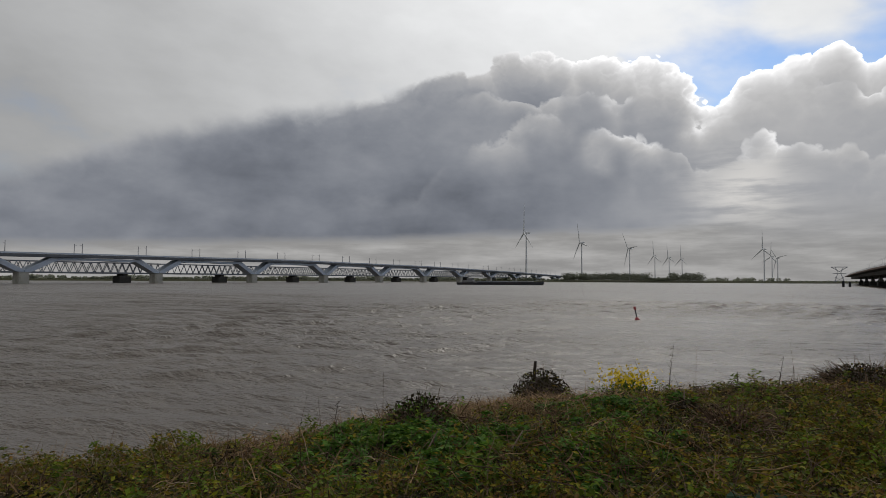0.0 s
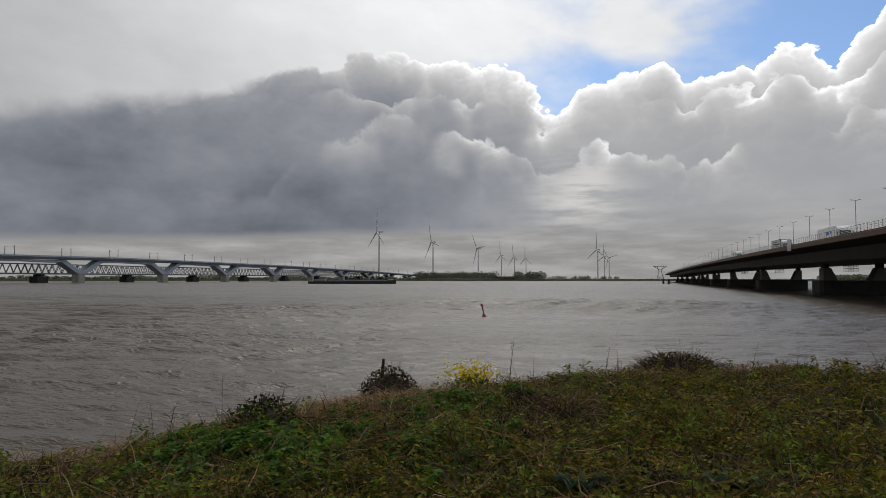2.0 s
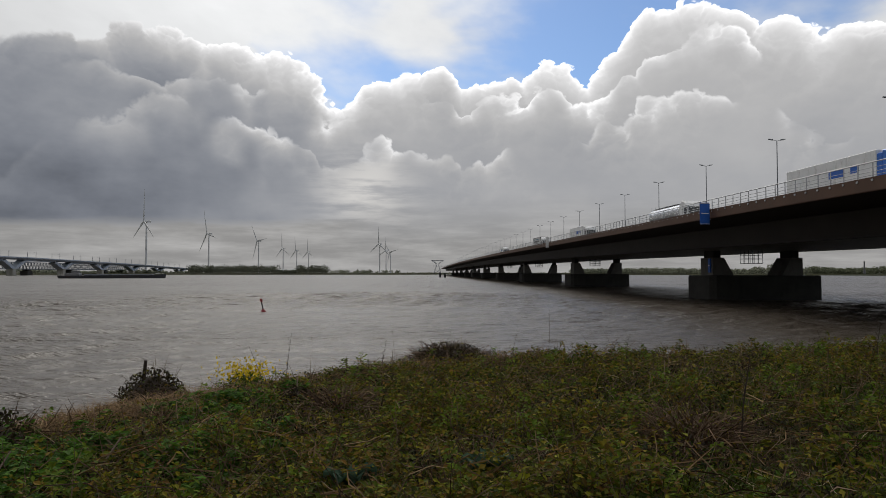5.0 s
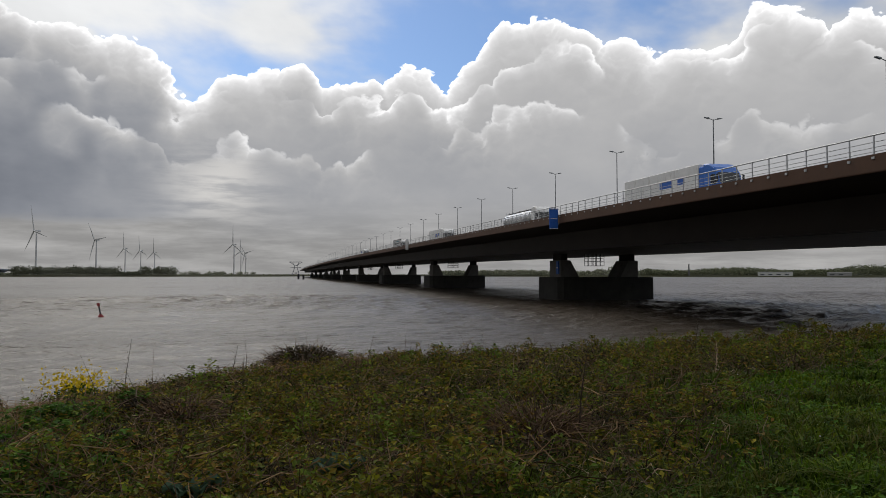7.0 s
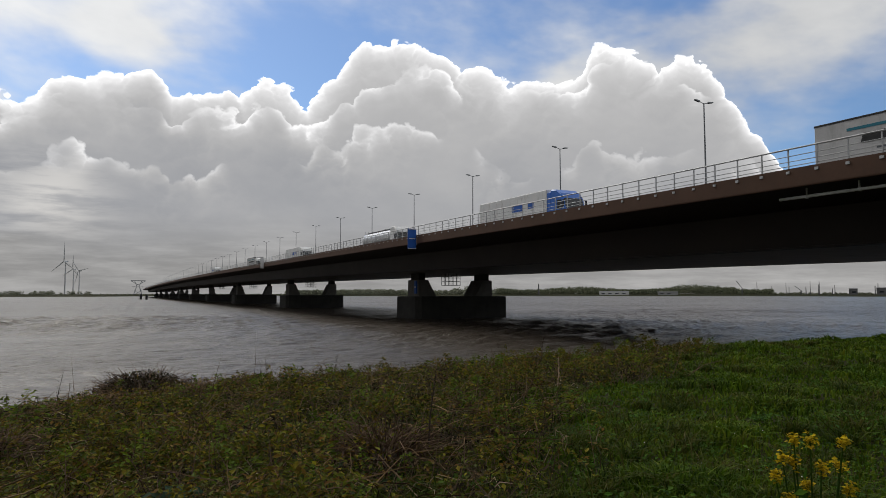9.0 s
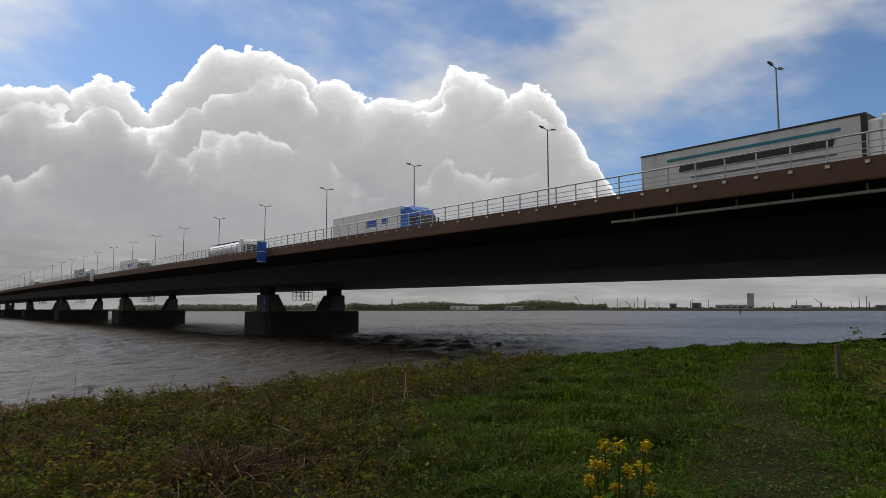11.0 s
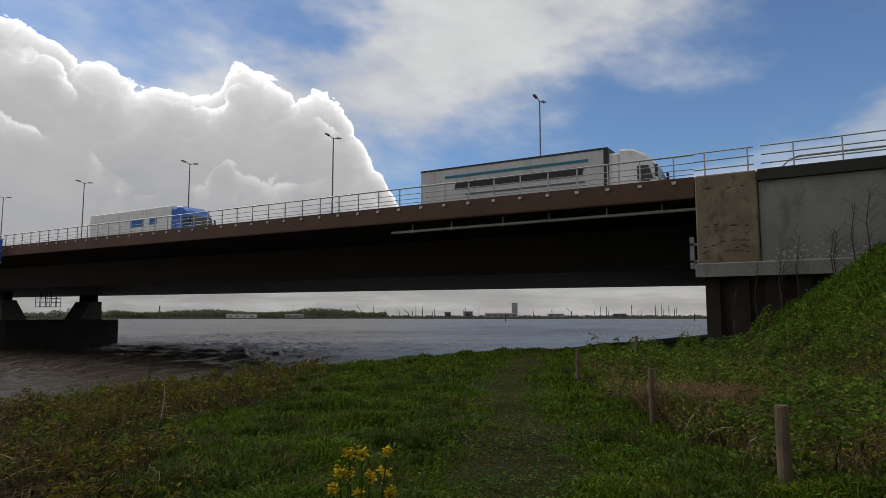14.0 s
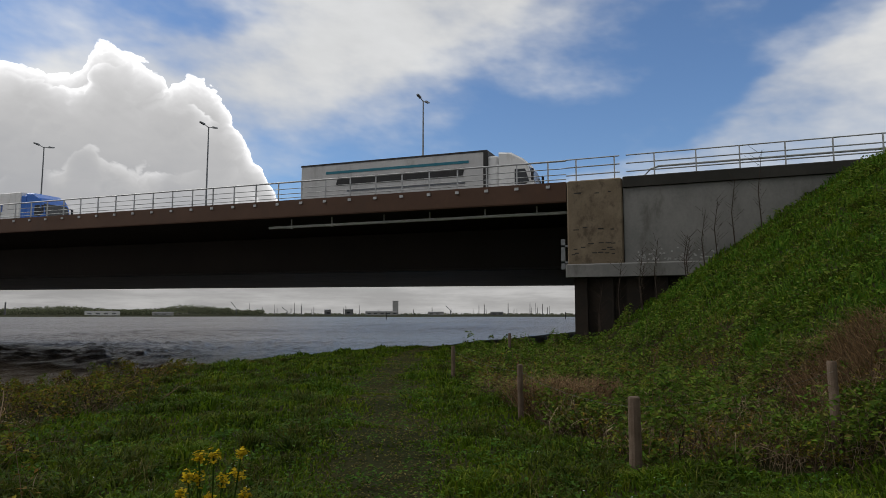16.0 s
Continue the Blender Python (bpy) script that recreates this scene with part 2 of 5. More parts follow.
def plain(name, col, rough=0.5, metal=0.0, emit=0.0):
    m = surface(name, tuple(c * 0.93 for c in col), tuple(min(1, c * 1.06) for c in col), 3.0, rough, 0.05, metal)
    return m


M_WATER = water_material()
# Shade in the gaps between plants is put into this near-black soil colour.
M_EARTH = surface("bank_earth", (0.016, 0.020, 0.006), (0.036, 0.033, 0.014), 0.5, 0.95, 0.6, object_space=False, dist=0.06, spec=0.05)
M_CONC = surface("weathered_concrete", (0.13, 0.125, 0.115), (0.18, 0.17, 0.155), 0.5, 0.9, 0.3, stain=(0.10, 0.085, 0.065), streak=0.8)
M_CONC_TAN = surface("brown_stained_concrete", (0.145, 0.112, 0.076), (0.215, 0.17, 0.12), 0.9, 0.9, 0.3, stain=(0.065, 0.05, 0.036), streak=0.3)
M_CONC_GREY = surface("pale_grey_concrete", (0.155, 0.155, 0.15), (0.225, 0.22, 0.212), 0.45, 0.85, 0.25, stain=(0.10, 0.095, 0.085), streak=0.6)
M_FLAKE = surface("flaked_white_limewash", (0.26, 0.26, 0.255), (0.36, 0.36, 0.35), 2.0, 0.9, 0.2)
M_CONC_DARK = surface("dark_concrete", (0.024, 0.023, 0.020), (0.045, 0.042, 0.037), 0.4, 0.8, 0.3, stain=(0.02, 0.022, 0.016), streak=0.7)
M_FASCIA = surface("brown_painted_edge_beam", (0.074, 0.038, 0.023), (0.10, 0.053, 0.033), 0.25, 0.7, 0.1, stain=(0.07, 0.04, 0.028), streak=0.8)
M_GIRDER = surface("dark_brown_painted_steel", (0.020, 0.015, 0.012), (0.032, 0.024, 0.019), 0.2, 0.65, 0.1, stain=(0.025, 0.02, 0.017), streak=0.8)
M_SOFFIT = surface("grey_brown_lit_soffit", (0.11, 0.095, 0.08), (0.16, 0.14, 0.12), 0.3, 0.6, 0.15, stain=(0.06, 0.05, 0.04))
M_ASPHALT = surface("asphalt", (0.045, 0.045, 0.047), (0.07, 0.07, 0.07), 0.8, 0.9, 0.3)
M_GALV = surface("galvanised_steel", (0.34, 0.35, 0.36), (0.45, 0.46, 0.47), 3.0, 0.5, 0.05, metal=0.6)
M_LAMP = surface("grey_lamp_steel", (0.16, 0.17, 0.18), (0.22, 0.23, 0.24), 2.0, 0.5, 0.05, metal=0.4)
M_BLUE = surface("blue_sign_paint", (0.02, 0.10, 0.42), (0.025, 0.12, 0.47), 2.0, 0.5, 0.0)
M_WHITE = surface("white_paint", (0.68, 0.69, 0.70), (0.76, 0.76, 0.76), 1.0, 0.5, 0.03, stain=(0.5, 0.49, 0.47), streak=0.7)
M_PIPE = surface("pale_drain_pipe", (0.42, 0.42, 0.41), (0.55, 0.55, 0.54), 2.0, 0.5, 0.05)
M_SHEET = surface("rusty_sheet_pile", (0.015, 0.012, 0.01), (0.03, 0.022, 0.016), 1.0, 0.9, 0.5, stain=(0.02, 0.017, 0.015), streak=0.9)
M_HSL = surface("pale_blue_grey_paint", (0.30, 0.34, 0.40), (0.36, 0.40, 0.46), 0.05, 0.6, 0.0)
# Darker copy of the viaduct paint, with the deck edge's shade in the colour.
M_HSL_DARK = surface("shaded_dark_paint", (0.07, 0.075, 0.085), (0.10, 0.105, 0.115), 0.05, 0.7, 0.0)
M_PIER = surface("pale_pier_concrete", (0.26, 0.25, 0.22), (0.34, 0.33, 0.29), 0.1, 0.85, 0.1, stain=(0.15, 0.14, 0.11), streak=0.6)
M_TRUSS = surface("dark_truss_paint", (0.10, 0.11, 0.13), (0.14, 0.15, 0.17), 0.1, 0.7, 0.0)
M_HULL = surface("black_hull_paint", (0.016, 0.017, 0.02), (0.03, 0.03, 0.034), 0.1, 0.5, 0.0, stain=(0.05, 0.028, 0.02), streak=0.5)
M_TURBINE = surface("turbine_white", (0.50, 0.51, 0.52), (0.58, 0.58, 0.58), 0.02, 0.5, 0.0)
M_RED = surface("red_buoy_paint", (0.20, 0.014, 0.02), (0.26, 0.02, 0.025), 2.0, 0.5, 0.05)
M_TYRE = surface("tyre_rubber", (0.02, 0.02, 0.02), (0.032, 0.032, 0.032), 4.0, 0.85, 0.1)
M_TRUCKBLUE = surface("blue_cab_paint", (0.02, 0.13, 0.52), (0.025, 0.15, 0.56), 1.0, 0.3, 0.0, spec=0.5)
M_CURTAIN = surface("pale_grey_curtain", (0.46, 0.46, 0.47), (0.54, 0.54, 0.54), 0.6, 0.6, 0.12, stain=(0.36, 0.36, 0.36), streak=0.8)
M_TANK = surface("polished_tank_steel", (0.55, 0.55, 0.56), (0.65, 0.65, 0.66), 0.8, 0.28, 0.02, metal=0.9)
M_GLASS = surface("dark_glazing", (0.012, 0.016, 0.02), (0.02, 0.025, 0.03), 1.0, 0.2, 0.0, spec=0.6)
M_BLACK = surface("black_plastic", (0.018, 0.018, 0.02), (0.03, 0.03, 0.032), 2.0, 0.6, 0.05)
M_TEAL = surface("teal_print", (0.02, 0.16, 0.22), (0.03, 0.19, 0.26), 1.0, 0.6, 0.0)
M_POST = surface("weathered_post_wood", (0.095, 0.066, 0.046), (0.165, 0.122, 0.09), 3.0, 0.9, 0.6, stain=(0.07, 0.05, 0.035), streak=0.9)
M_WIRE = surface("fence_wire", (0.12, 0.12, 0.115), (0.18, 0.18, 0.175), 6.0, 0.5, 0.0, metal=0.7)
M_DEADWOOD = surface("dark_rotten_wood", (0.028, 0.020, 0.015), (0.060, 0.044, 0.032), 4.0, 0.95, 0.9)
M_ROCK = surface("bank_rock", (0.09, 0.08, 0.07), (0.18, 0.165, 0.145), 2.5, 0.9, 0.6, stain=(0.04, 0.045, 0.03))
M_BUILD = surface("industrial_grey", (0.30, 0.30, 0.30), (0.40, 0.40, 0.39), 0.02, 0.8, 0.0)
M_BUILD_DARK = surface("industrial_dark", (0.12, 0.12, 0.125), (0.18, 0.18, 0.18), 0.02, 0.8, 0.0)
M_SHED = surface("white_shed", (0.62, 0.63, 0.62), (0.70, 0.70, 0.69), 0.02, 0.6, 0.0)
M_GRASS = leafy("meadow_grass", ((0.027, 0.057, 0.003), (0.053, 0.101, 0.004), (0.085, 0.138, 0.006), (0.127, 0.146, 0.013)), patch=0.3)
M_SLOPE = leafy("slope_grass", ((0.037, 0.094, 0.007), (0.058, 0.138, 0.011), (0.085, 0.169, 0.014), (0.160, 0.185, 0.026)), patch=0.2)
M_SCRUB = leafy("scrub_leaves", ((0.018, 0.030, 0.006), (0.067, 0.094, 0.009), (0.190, 0.178, 0.014), (0.172, 0.090, 0.023), (0.046, 0.067, 0.009), (0.127, 0.132, 0.014)), patch=0.5)
M_ROUGH = leafy("rough_grass_blades", ((0.020, 0.038, 0.004), (0.040, 0.066, 0.006), (0.070, 0.085, 0.010), (0.095, 0.076, 0.026)), patch=0.5)
M_NETTLE = leafy("nettle_leaves", ((0.031, 0.081, 0.009), (0.054, 0.122, 0.013), (0.084, 0.156, 0.019)), patch=0.6)
M_DRY = leafy("dry_grass", ((0.111, 0.064, 0.031), (0.178, 0.115, 0.060), (0.238, 0.166, 0.093)), rough=0.8, through_light=0.2, patch=0.6)
M_TWIG = leafy("dead_stems", ((0.050, 0.032, 0.022), (0.12, 0.078, 0.052), (0.21, 0.15, 0.105)), rough=0.9, through_light=0.0, patch=0.6)
M_BRAMBLE = leafy("bramble_leaves", ((0.035, 0.076, 0.009), (0.072, 0.138, 0.013), (0.129, 0.186, 0.021), (0.157, 0.143, 0.038)), patch=0.5)
# Brown of dead brambles, and near-black leaves that stand in for shade.
M_DARKLEAF = leafy("dead_and_shade_leaves", ((0.013, 0.010, 0.007), (0.028, 0.022, 0.011), (0.040, 0.040, 0.013)), patch=0.6)
M_TRODDEN = leafy("trodden_growth", ((0.066, 0.070, 0.014), (0.118, 0.102, 0.029), (0.168, 0.130, 0.048)), patch=0.8)
M_CANE = leafy("bramble_canes", ((0.030, 0.016, 0.012), (0.060, 0.032, 0.022), (0.095, 0.060, 0.040)), rough=0.7, through_light=0.0, patch=0.6)
M_STRAW = leafy("bleached_straw", ((0.20, 0.15, 0.095), (0.30, 0.23, 0.15), (0.40, 0.32, 0.22)), rough=0.8, through_light=0.1, patch=0.6)
M_YELLOW = leafy("yellow_petals", ((0.50, 0.36, 0.01), (0.66, 0.50, 0.02)), through_light=0.4)
M_YELLOWGREEN = leafy("yellow_green_leaves", ((0.07, 0.12, 0.012), (0.13, 0.17, 0.016)), through_light=0.4)
M_KALE = leafy("blue_green_leaves", ((0.06, 0.12, 0.07), (0.10, 0.17, 0.11)), through_light=0.2)
# Distance haze is put into the far leaf tones, which are lightened for it.
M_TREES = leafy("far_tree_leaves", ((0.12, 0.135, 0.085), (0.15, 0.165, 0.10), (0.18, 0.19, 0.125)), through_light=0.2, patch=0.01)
# Darker copy for the low wood: its backlit shade is put into the tone.
M_DARKTREES = leafy("far_backlit_leaves", ((0.083, 0.090, 0.063), (0.112, 0.120, 0.083), (0.143, 0.143, 0.098)), through_light=0.15, patch=0.01)
M_PALETREES = leafy("far_hazed_leaves", ((0.20, 0.21, 0.15), (0.25, 0.26, 0.19)), through_light=0.2, patch=0.01)


# ---- building helpers ----
class Shape:
    """Gathers corners and faces of one mesh."""

    def __init__(self):
        self.v, self.f = [], []

    def add(self, verts, faces):
        k = len(self.v)
        self.v += [tuple(p) for p in verts]
        self.f += [tuple(k + i for i in f) for f in faces]
        return self

    def box(self, x0, x1, y0, y1, z0, z1, b=0.0):
        """A box; b chamfers its upright and top edges."""
        if not b:
            return self.add([(x0, y0, z0), (x1, y0, z0), (x1, y1, z0), (x0, y1, z0), (x0, y0, z1), (x1, y0, z1), (x1, y1, z1), (x0, y1, z1)],
                            [(3, 2, 1, 0), (4, 5, 6, 7), (0, 1, 5, 4), (1, 2, 6, 5), (2, 3, 7, 6), (3, 0, 4, 7)])
        ring = [(x0 + b, y0), (x1 - b, y0), (x1, y0 + b), (x1, y1 - b), (x1 - b, y1), (x0 + b, y1), (x0, y1 - b), (x0, y0 + b)]
        cx, cy = (x0 + x1) / 2, (y0 + y1) / 2
        inner = [(x + (b if x < cx else -b), y + (b if y < cy else -b)) for x, y in ring]
        return self.loft([[(x, y, z0) for x, y in ring], [(x, y, z1 - b) for x, y in ring], [(x, y, z1) for x, y in inner]])

    def loft(self, rings, closed=True, caps=True):
        n = len(rings[0])
        verts = [p for r in rings for p in r]
        faces = []
        for k in range(len(rings) - 1):
            for i in range(n if closed else n - 1):
                j = (i + 1) % n
                faces.append((k * n + i, k * n + j, (k + 1) * n + j, (k + 1) * n + i))
        if caps and closed:
            faces += [tuple(reversed(range(n))), tuple(range((len(rings) - 1) * n, len(rings) * n))]
        return self.add(verts, faces)

    def tube(self, points, r, n=6, r2=None):
        """A round bar along points, tapering from r to r2."""
        pts = [Vector(p) for p in points]
        rings = []
        for i, p in enumerate(pts):
            d = (pts[min(i + 1, len(pts) - 1)] - pts[max(i - 1, 0)]).normalized()
            u = d.orthogonal().normalized()
            w = d.cross(u)
            rr = r if r2 is None else r + (r2 - r) * i / (len(pts) - 1)
            rings.append([p + (u * math.cos(a) + w * math.sin(a)) * rr for a in (2 * math.pi * k / n for k in range(n))])
        return self.loft(rings)

    def prism(self, outline, y0, y1):
        """An (x, z) outline drawn out along y."""
        return self.loft([[(x, y0, z) for x, z in outline], [(x, y1, z) for x, z in outline]])

    def side(self, outline, x0, x1):
        """A (y, z) outline drawn out along x."""
        return self.loft([[(x0, y, z) for y, z in outline], [(x1, y, z) for y, z in outline]])

    def mesh(self, name):
        me = bpy.data.meshes.new(name)
        me.from_pydata(self.v, [], self.f)
        me.update()
        bm = bmesh.new()
        bm.from_mesh(me)
        bmesh.ops.recalc_face_normals(bm, faces=bm.faces)
        bm.to_mesh(me)
        bm.free()
        return me


def thing(name, label, category, group="", kind="", at=(0, 0, 0), rz=0.0):
    ob = new(name)
    ob.matrix_world = pose(*at, 0, 0, rz)
    ob.empty_display_size = 0.2
    return tagged(ob, label, category, group, kind)


def part(name, shape, material, parent, label="", m=None):
    me = shape if isinstance(shape, bpy.types.Mesh) else shape.mesh(name)
    if material and not me.materials:
        me.materials.append(material)
    ob = new(name, me)
    ob.parent = parent
    if m is not None:
        ob.matrix_basis = m
    return tagged(ob, label)


def solid(name, shape, material, label="", category="", group="", kind=""):
    me = shape if isinstance(shape, bpy.types.Mesh) else shape.mesh(name)
    me.materials.append(material)
    return tagged(new(name, me), label, category, group, kind)


def raw_mesh(name, verts, sizes, idx, material, smooth=False):
    """A mesh from number arrays: corners, the size of each face, and the faces' corners in a row."""
    me = bpy.data.meshes.new(name)
    me.vertices.add(len(verts))
    me.vertices.foreach_set("co", np.ascontiguousarray(verts, dtype=np.float32).ravel())
    me.loops.add(len(idx))
    me.loops.foreach_set("vertex_index", np.ascontiguousarray(idx, dtype=np.int32))
    me.polygons.add(len(sizes))
    starts = np.concatenate(([0], np.cumsum(sizes)[:-1])).astype(np.int32)
    me.polygons.foreach_set("loop_start", starts)
    me.polygons.foreach_set("use_smooth", np.full(len(sizes), smooth))
    me.materials.append(material)
    me.update(calc_edges=True)
    me.validate()
    return me


def grid_mesh(name, xs, ys, height, material):
    gx, gy = np.meshgrid(xs, ys)
    verts = np.stack([gx, gy, height(gx, gy)], -1).reshape(-1, 3)
    nx, ny = len(xs), len(ys)
    a = (np.arange(ny - 1)[:, None] * nx + np.arange(nx - 1)[None, :]).ravel()
    idx = np.stack([a, a + 1, a + nx + 1, a + nx], -1).ravel()
    return raw_mesh(name, verts, np.full(len(a), 4), idx, material, True)


# ---- ground and water ----
EDGE = np.array([(-4500, -2300), (-60, -22), (-25, -4), (-14, 3), (-10, 5.2), (-8.2, 7), (-7, 10), (-5.2, 13), (-2.5, 15), (1, 16.8), (6, 18.6),
                 (13, 19.8), (20, 21), (27, 21.8), (36, 19.5), (60, 18), (120, 15), (4500, -600)], float)


def inland(x, y):
    """Metres from the bank's edge; below nought on the water's side."""
    best = np.full(np.shape(x), 1e9)
    for (ax, ay), (bx, by) in zip(EDGE[:-1], EDGE[1:]):
        dx, dy = bx - ax, by - ay
        k = np.clip(((x - ax) * dx + (y - ay) * dy) / (dx * dx + dy * dy), 0, 1)
        best = np.minimum(best, np.hypot(x - ax - k * dx, y - ay - k * dy))
    return np.where(y < np.interp(x, EDGE[:, 0], EDGE[:, 1]), best, -best)


def lumps(x, y):
    return (np.sin(x * 1.3 + 0.7 * y) * np.sin(y * 1.1 - 0.4 * x) * 0.05 + np.sin(x * 0.41 + 1) * np.sin(y * 0.37 + 2) * 0.08
            + np.sin(x * 3.1 + y * 2.2) * np.sin(y * 2.7 - x * 1.9) * 0.02)


WALL_X = 32.4


def dike(x, y):
    return np.minimum(7.4 - 0.68 * (y + 1.6) + 0.22 * (x - WALL_X), 10.72)


def ground_z(x, y):
    x, y = np.asarray(x, float), np.asarray(y, float)
    s = inland(x, y)
    near = np.hypot(x, y) < 90
    flat = 2.7 - 1.1 * np.exp(-np.maximum(s, 0) / 3.0) - 0.35 * np.clip((-x - 1) / 8, 0, 1) + lumps(x, y) * near
    z = np.where(s > 0, flat, np.maximum(1.60 + s * 0.5 - 0.35 * np.clip((-x - 1) / 8, 0, 1), -1.6))
    d = dike(np.minimum(x, WALL_X), y)
    d = np.where(x > WALL_X + 0.9, np.where(y < 2.5, 10.4, 2.0), d + lumps(x, y) * near)
    z = np.where(s > 0, np.maximum(z, np.where((x > -40) & (y < 12), d, -9)), z)
    turn = np.arctan2(x, y)
    far = np.hypot(x, y) - (1120 + 70 * np.sin(turn * 3 + 1) + 40 * np.sin(turn * 9))
    return np.maximum(z, np.clip(-1.6 + far * 0.12, -1.6, 2.2))


def stations(lo, hi, step, reach):
    """Even steps from lo to hi, then ever longer ones out to reach."""
    inner = list(np.arange(lo, hi + step / 2, step))
    out, d = [], step
    a, b = [], []
    while inner[-1] + sum(b) < reach:
        d *= 1.22
        b.append(min(d, 130))
    d = step
    while inner[0] - sum(a) > -reach:
        d *= 1.22
        a.append(min(d, 130))
    left = list(inner[0] - np.cumsum(a))[::-1]
    right = list(inner[-1] + np.cumsum(b))
    return np.array(left + inner + right)


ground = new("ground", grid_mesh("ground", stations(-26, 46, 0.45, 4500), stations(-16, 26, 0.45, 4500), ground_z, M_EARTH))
tagged(ground, "grassy river bank and far low shore of dark earth", "ground", kind="structure")

wave_rng = np.random.default_rng(5)
WAVES = [(wl, *(lambda a: (math.cos(a), math.sin(a)))(radians(-62) + wave_rng.normal(0, 0.5)), wave_rng.uniform(0, 6.28)) for wl in (0.9, 1.1, 1.4, 1.8, 2.3, 2.9, 3.6, 4.7, 6.1, 8.0)]


def wave_z(x, y):
    r = np.hypot(x, y)
    z = np.zeros_like(x)
    for wl, cx, cy, ph in WAVES:
        s = np.sin((x * cx + y * cy) * 2 * math.pi / wl + ph + 0.8 * np.sin(x * 0.13 + y * 0.09 + ph))
        z += 0.044 * wl * (1 - np.abs(s)) * np.clip(1.4 - r / (105 * wl ** 0.7), 0, 1)
    gust = 0.6 + 0.4 * np.sin(x * 0.05 + 2) * np.sin(y * 0.06 + 1)
    return z * gust * np.clip(-inland(x, y) / 38, 0.08, 1)


water = new("water", grid_mesh("water", stations(-45, 95, 0.5, 4400), stations(8, 120, 0.42, 4400), wave_z, M_WATER))
tagged(water, "choppy grey-brown river water under a bright sky", "river", kind="structure")

# ---- road bridge ----
X0, X1, XC = 32.5, 72.9, 52.7


def deck_z(y):
    return 10.9 + 2.0 * (1 - ((y - 480) / 480) ** 2)


def swept(outline, ys, drop=0.0):
    """An (x, z below the deck's top) outline swept along the bridge's rise."""
    s = Shape()
    s.loft([[(x, y, deck_z(y) + z - drop) for x, z in outline] for y in ys])
    return s


YS = [5.9] + [20 + 18 * k for k in range(55)] + [1010]
bridge = thing("road_bridge", "long motorway bridge with brown edge beam on concrete piers", "bridge")
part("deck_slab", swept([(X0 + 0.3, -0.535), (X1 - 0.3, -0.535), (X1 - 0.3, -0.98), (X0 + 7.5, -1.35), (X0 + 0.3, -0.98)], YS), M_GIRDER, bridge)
part("carriageway", swept([(X0 + 0.55, -0.48), (X1 - 0.55, -0.48), (X1 - 0.55, -0.53), (X0 + 0.55, -0.53)], YS), M_ASPHALT, bridge, "dark asphalt carriageway")
part("edge_beam", swept([(X0, 0.0), (X0 + 0.5, 0.0), (X0 + 0.5, -0.5), (X0 + 0.28, -0.52), (X0 + 0.28, -0.9), (X0 + 0.18, -1.02), (X0 + 0.02, -1.02), (X0, -0.95)], YS), M_FASCIA, bridge, "brown painted edge beam")
part("edge_beam", swept([(X1, 0.0), (X1 - 0.5, 0.0), (X1 - 0.5, -0.34), (X1 - 0.28, -0.36), (X1 - 0.28, -1.0), (X1, -1.0)], YS), M_FASCIA, bridge)
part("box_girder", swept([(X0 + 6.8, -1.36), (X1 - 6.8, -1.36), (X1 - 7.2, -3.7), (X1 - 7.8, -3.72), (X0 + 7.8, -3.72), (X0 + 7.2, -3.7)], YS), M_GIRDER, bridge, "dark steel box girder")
part("median_barrier", swept([(XC - 0.5, 0.5), (XC + 0.5, 0.5), (XC + 0.6, -0.47), (XC - 0.6, -0.47)], YS), M_CONC_GREY, bridge)
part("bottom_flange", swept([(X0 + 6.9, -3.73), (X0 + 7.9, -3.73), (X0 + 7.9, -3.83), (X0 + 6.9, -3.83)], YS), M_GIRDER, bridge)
# Added sheet; light reflected off the water is put into its paler colour.
part("lit_soffit_sheet", swept([(X0 + 7.95, -3.725), (X1 - 7.9, -3.725), (X1 - 7.9, -3.79), (X0 + 7.95, -3.79)], YS), M_SOFFIT, bridge, "added grey-brown soffit sheet, water-reflected light in its colour")
# guard rail along the deck's edge
post = Shape().box(-0.03, 0.03, -0.03, 0.03, -0.25, 1.05).box(-0.11, 0.06, -0.1, 0.1, -0.28, -0.14).mesh("rail_post")
post.materials.append(M_GALV)
y = 6.8
for k in range(120):
    part("rail_post", post, None, bridge, m=pose(X0 + 0.06, y, deck_z(y)))
    y += 1.62
far_posts = Shape()
while y < 900:
    far_posts.box(X0 + 0.02, X0 + 0.1, y - 0.04, y + 0.04, deck_z(y) - 0.2, deck_z(y) + 1.05)
    y += 3.24
tagged(part("rail_posts", far_posts, M_GALV, bridge), kind="stuff")
for h, r in ((1.07, 0.045), (0.68, 0.022), (0.38, 0.022), (0.14, 0.022)):
    part("handrail" if h > 1 else "rail", Shape().tube([(X0 + 0.05, y, deck_z(y) + h) for y in YS[:54]], r, 6), M_GALV, bridge)
part("crash_barrier", Shape().loft([[(X0 + 3.6, y, deck_z(y) - 0.3), (X0 + 3.68, y, deck_z(y) - 0.3), (X0 + 3.68, y, deck_z(y) + 0.05), (X0 + 3.6, y, deck_z(y) + 0.05)] for y in YS]), M_GALV, bridge, "galvanised crash barrier")
# drain pipe under the edge beam
pipe = thing("drain_pipe", "pale plastic drain pipe hung under the bridge edge", "pipe")
part("pipe_run", Shape().tube([(X0 + 0.9, y, 9.55 + 0.004 * (y - 6)) for y in (5.6, 12, 18, 24.2)], 0.085, 8), M_PIPE, pipe)
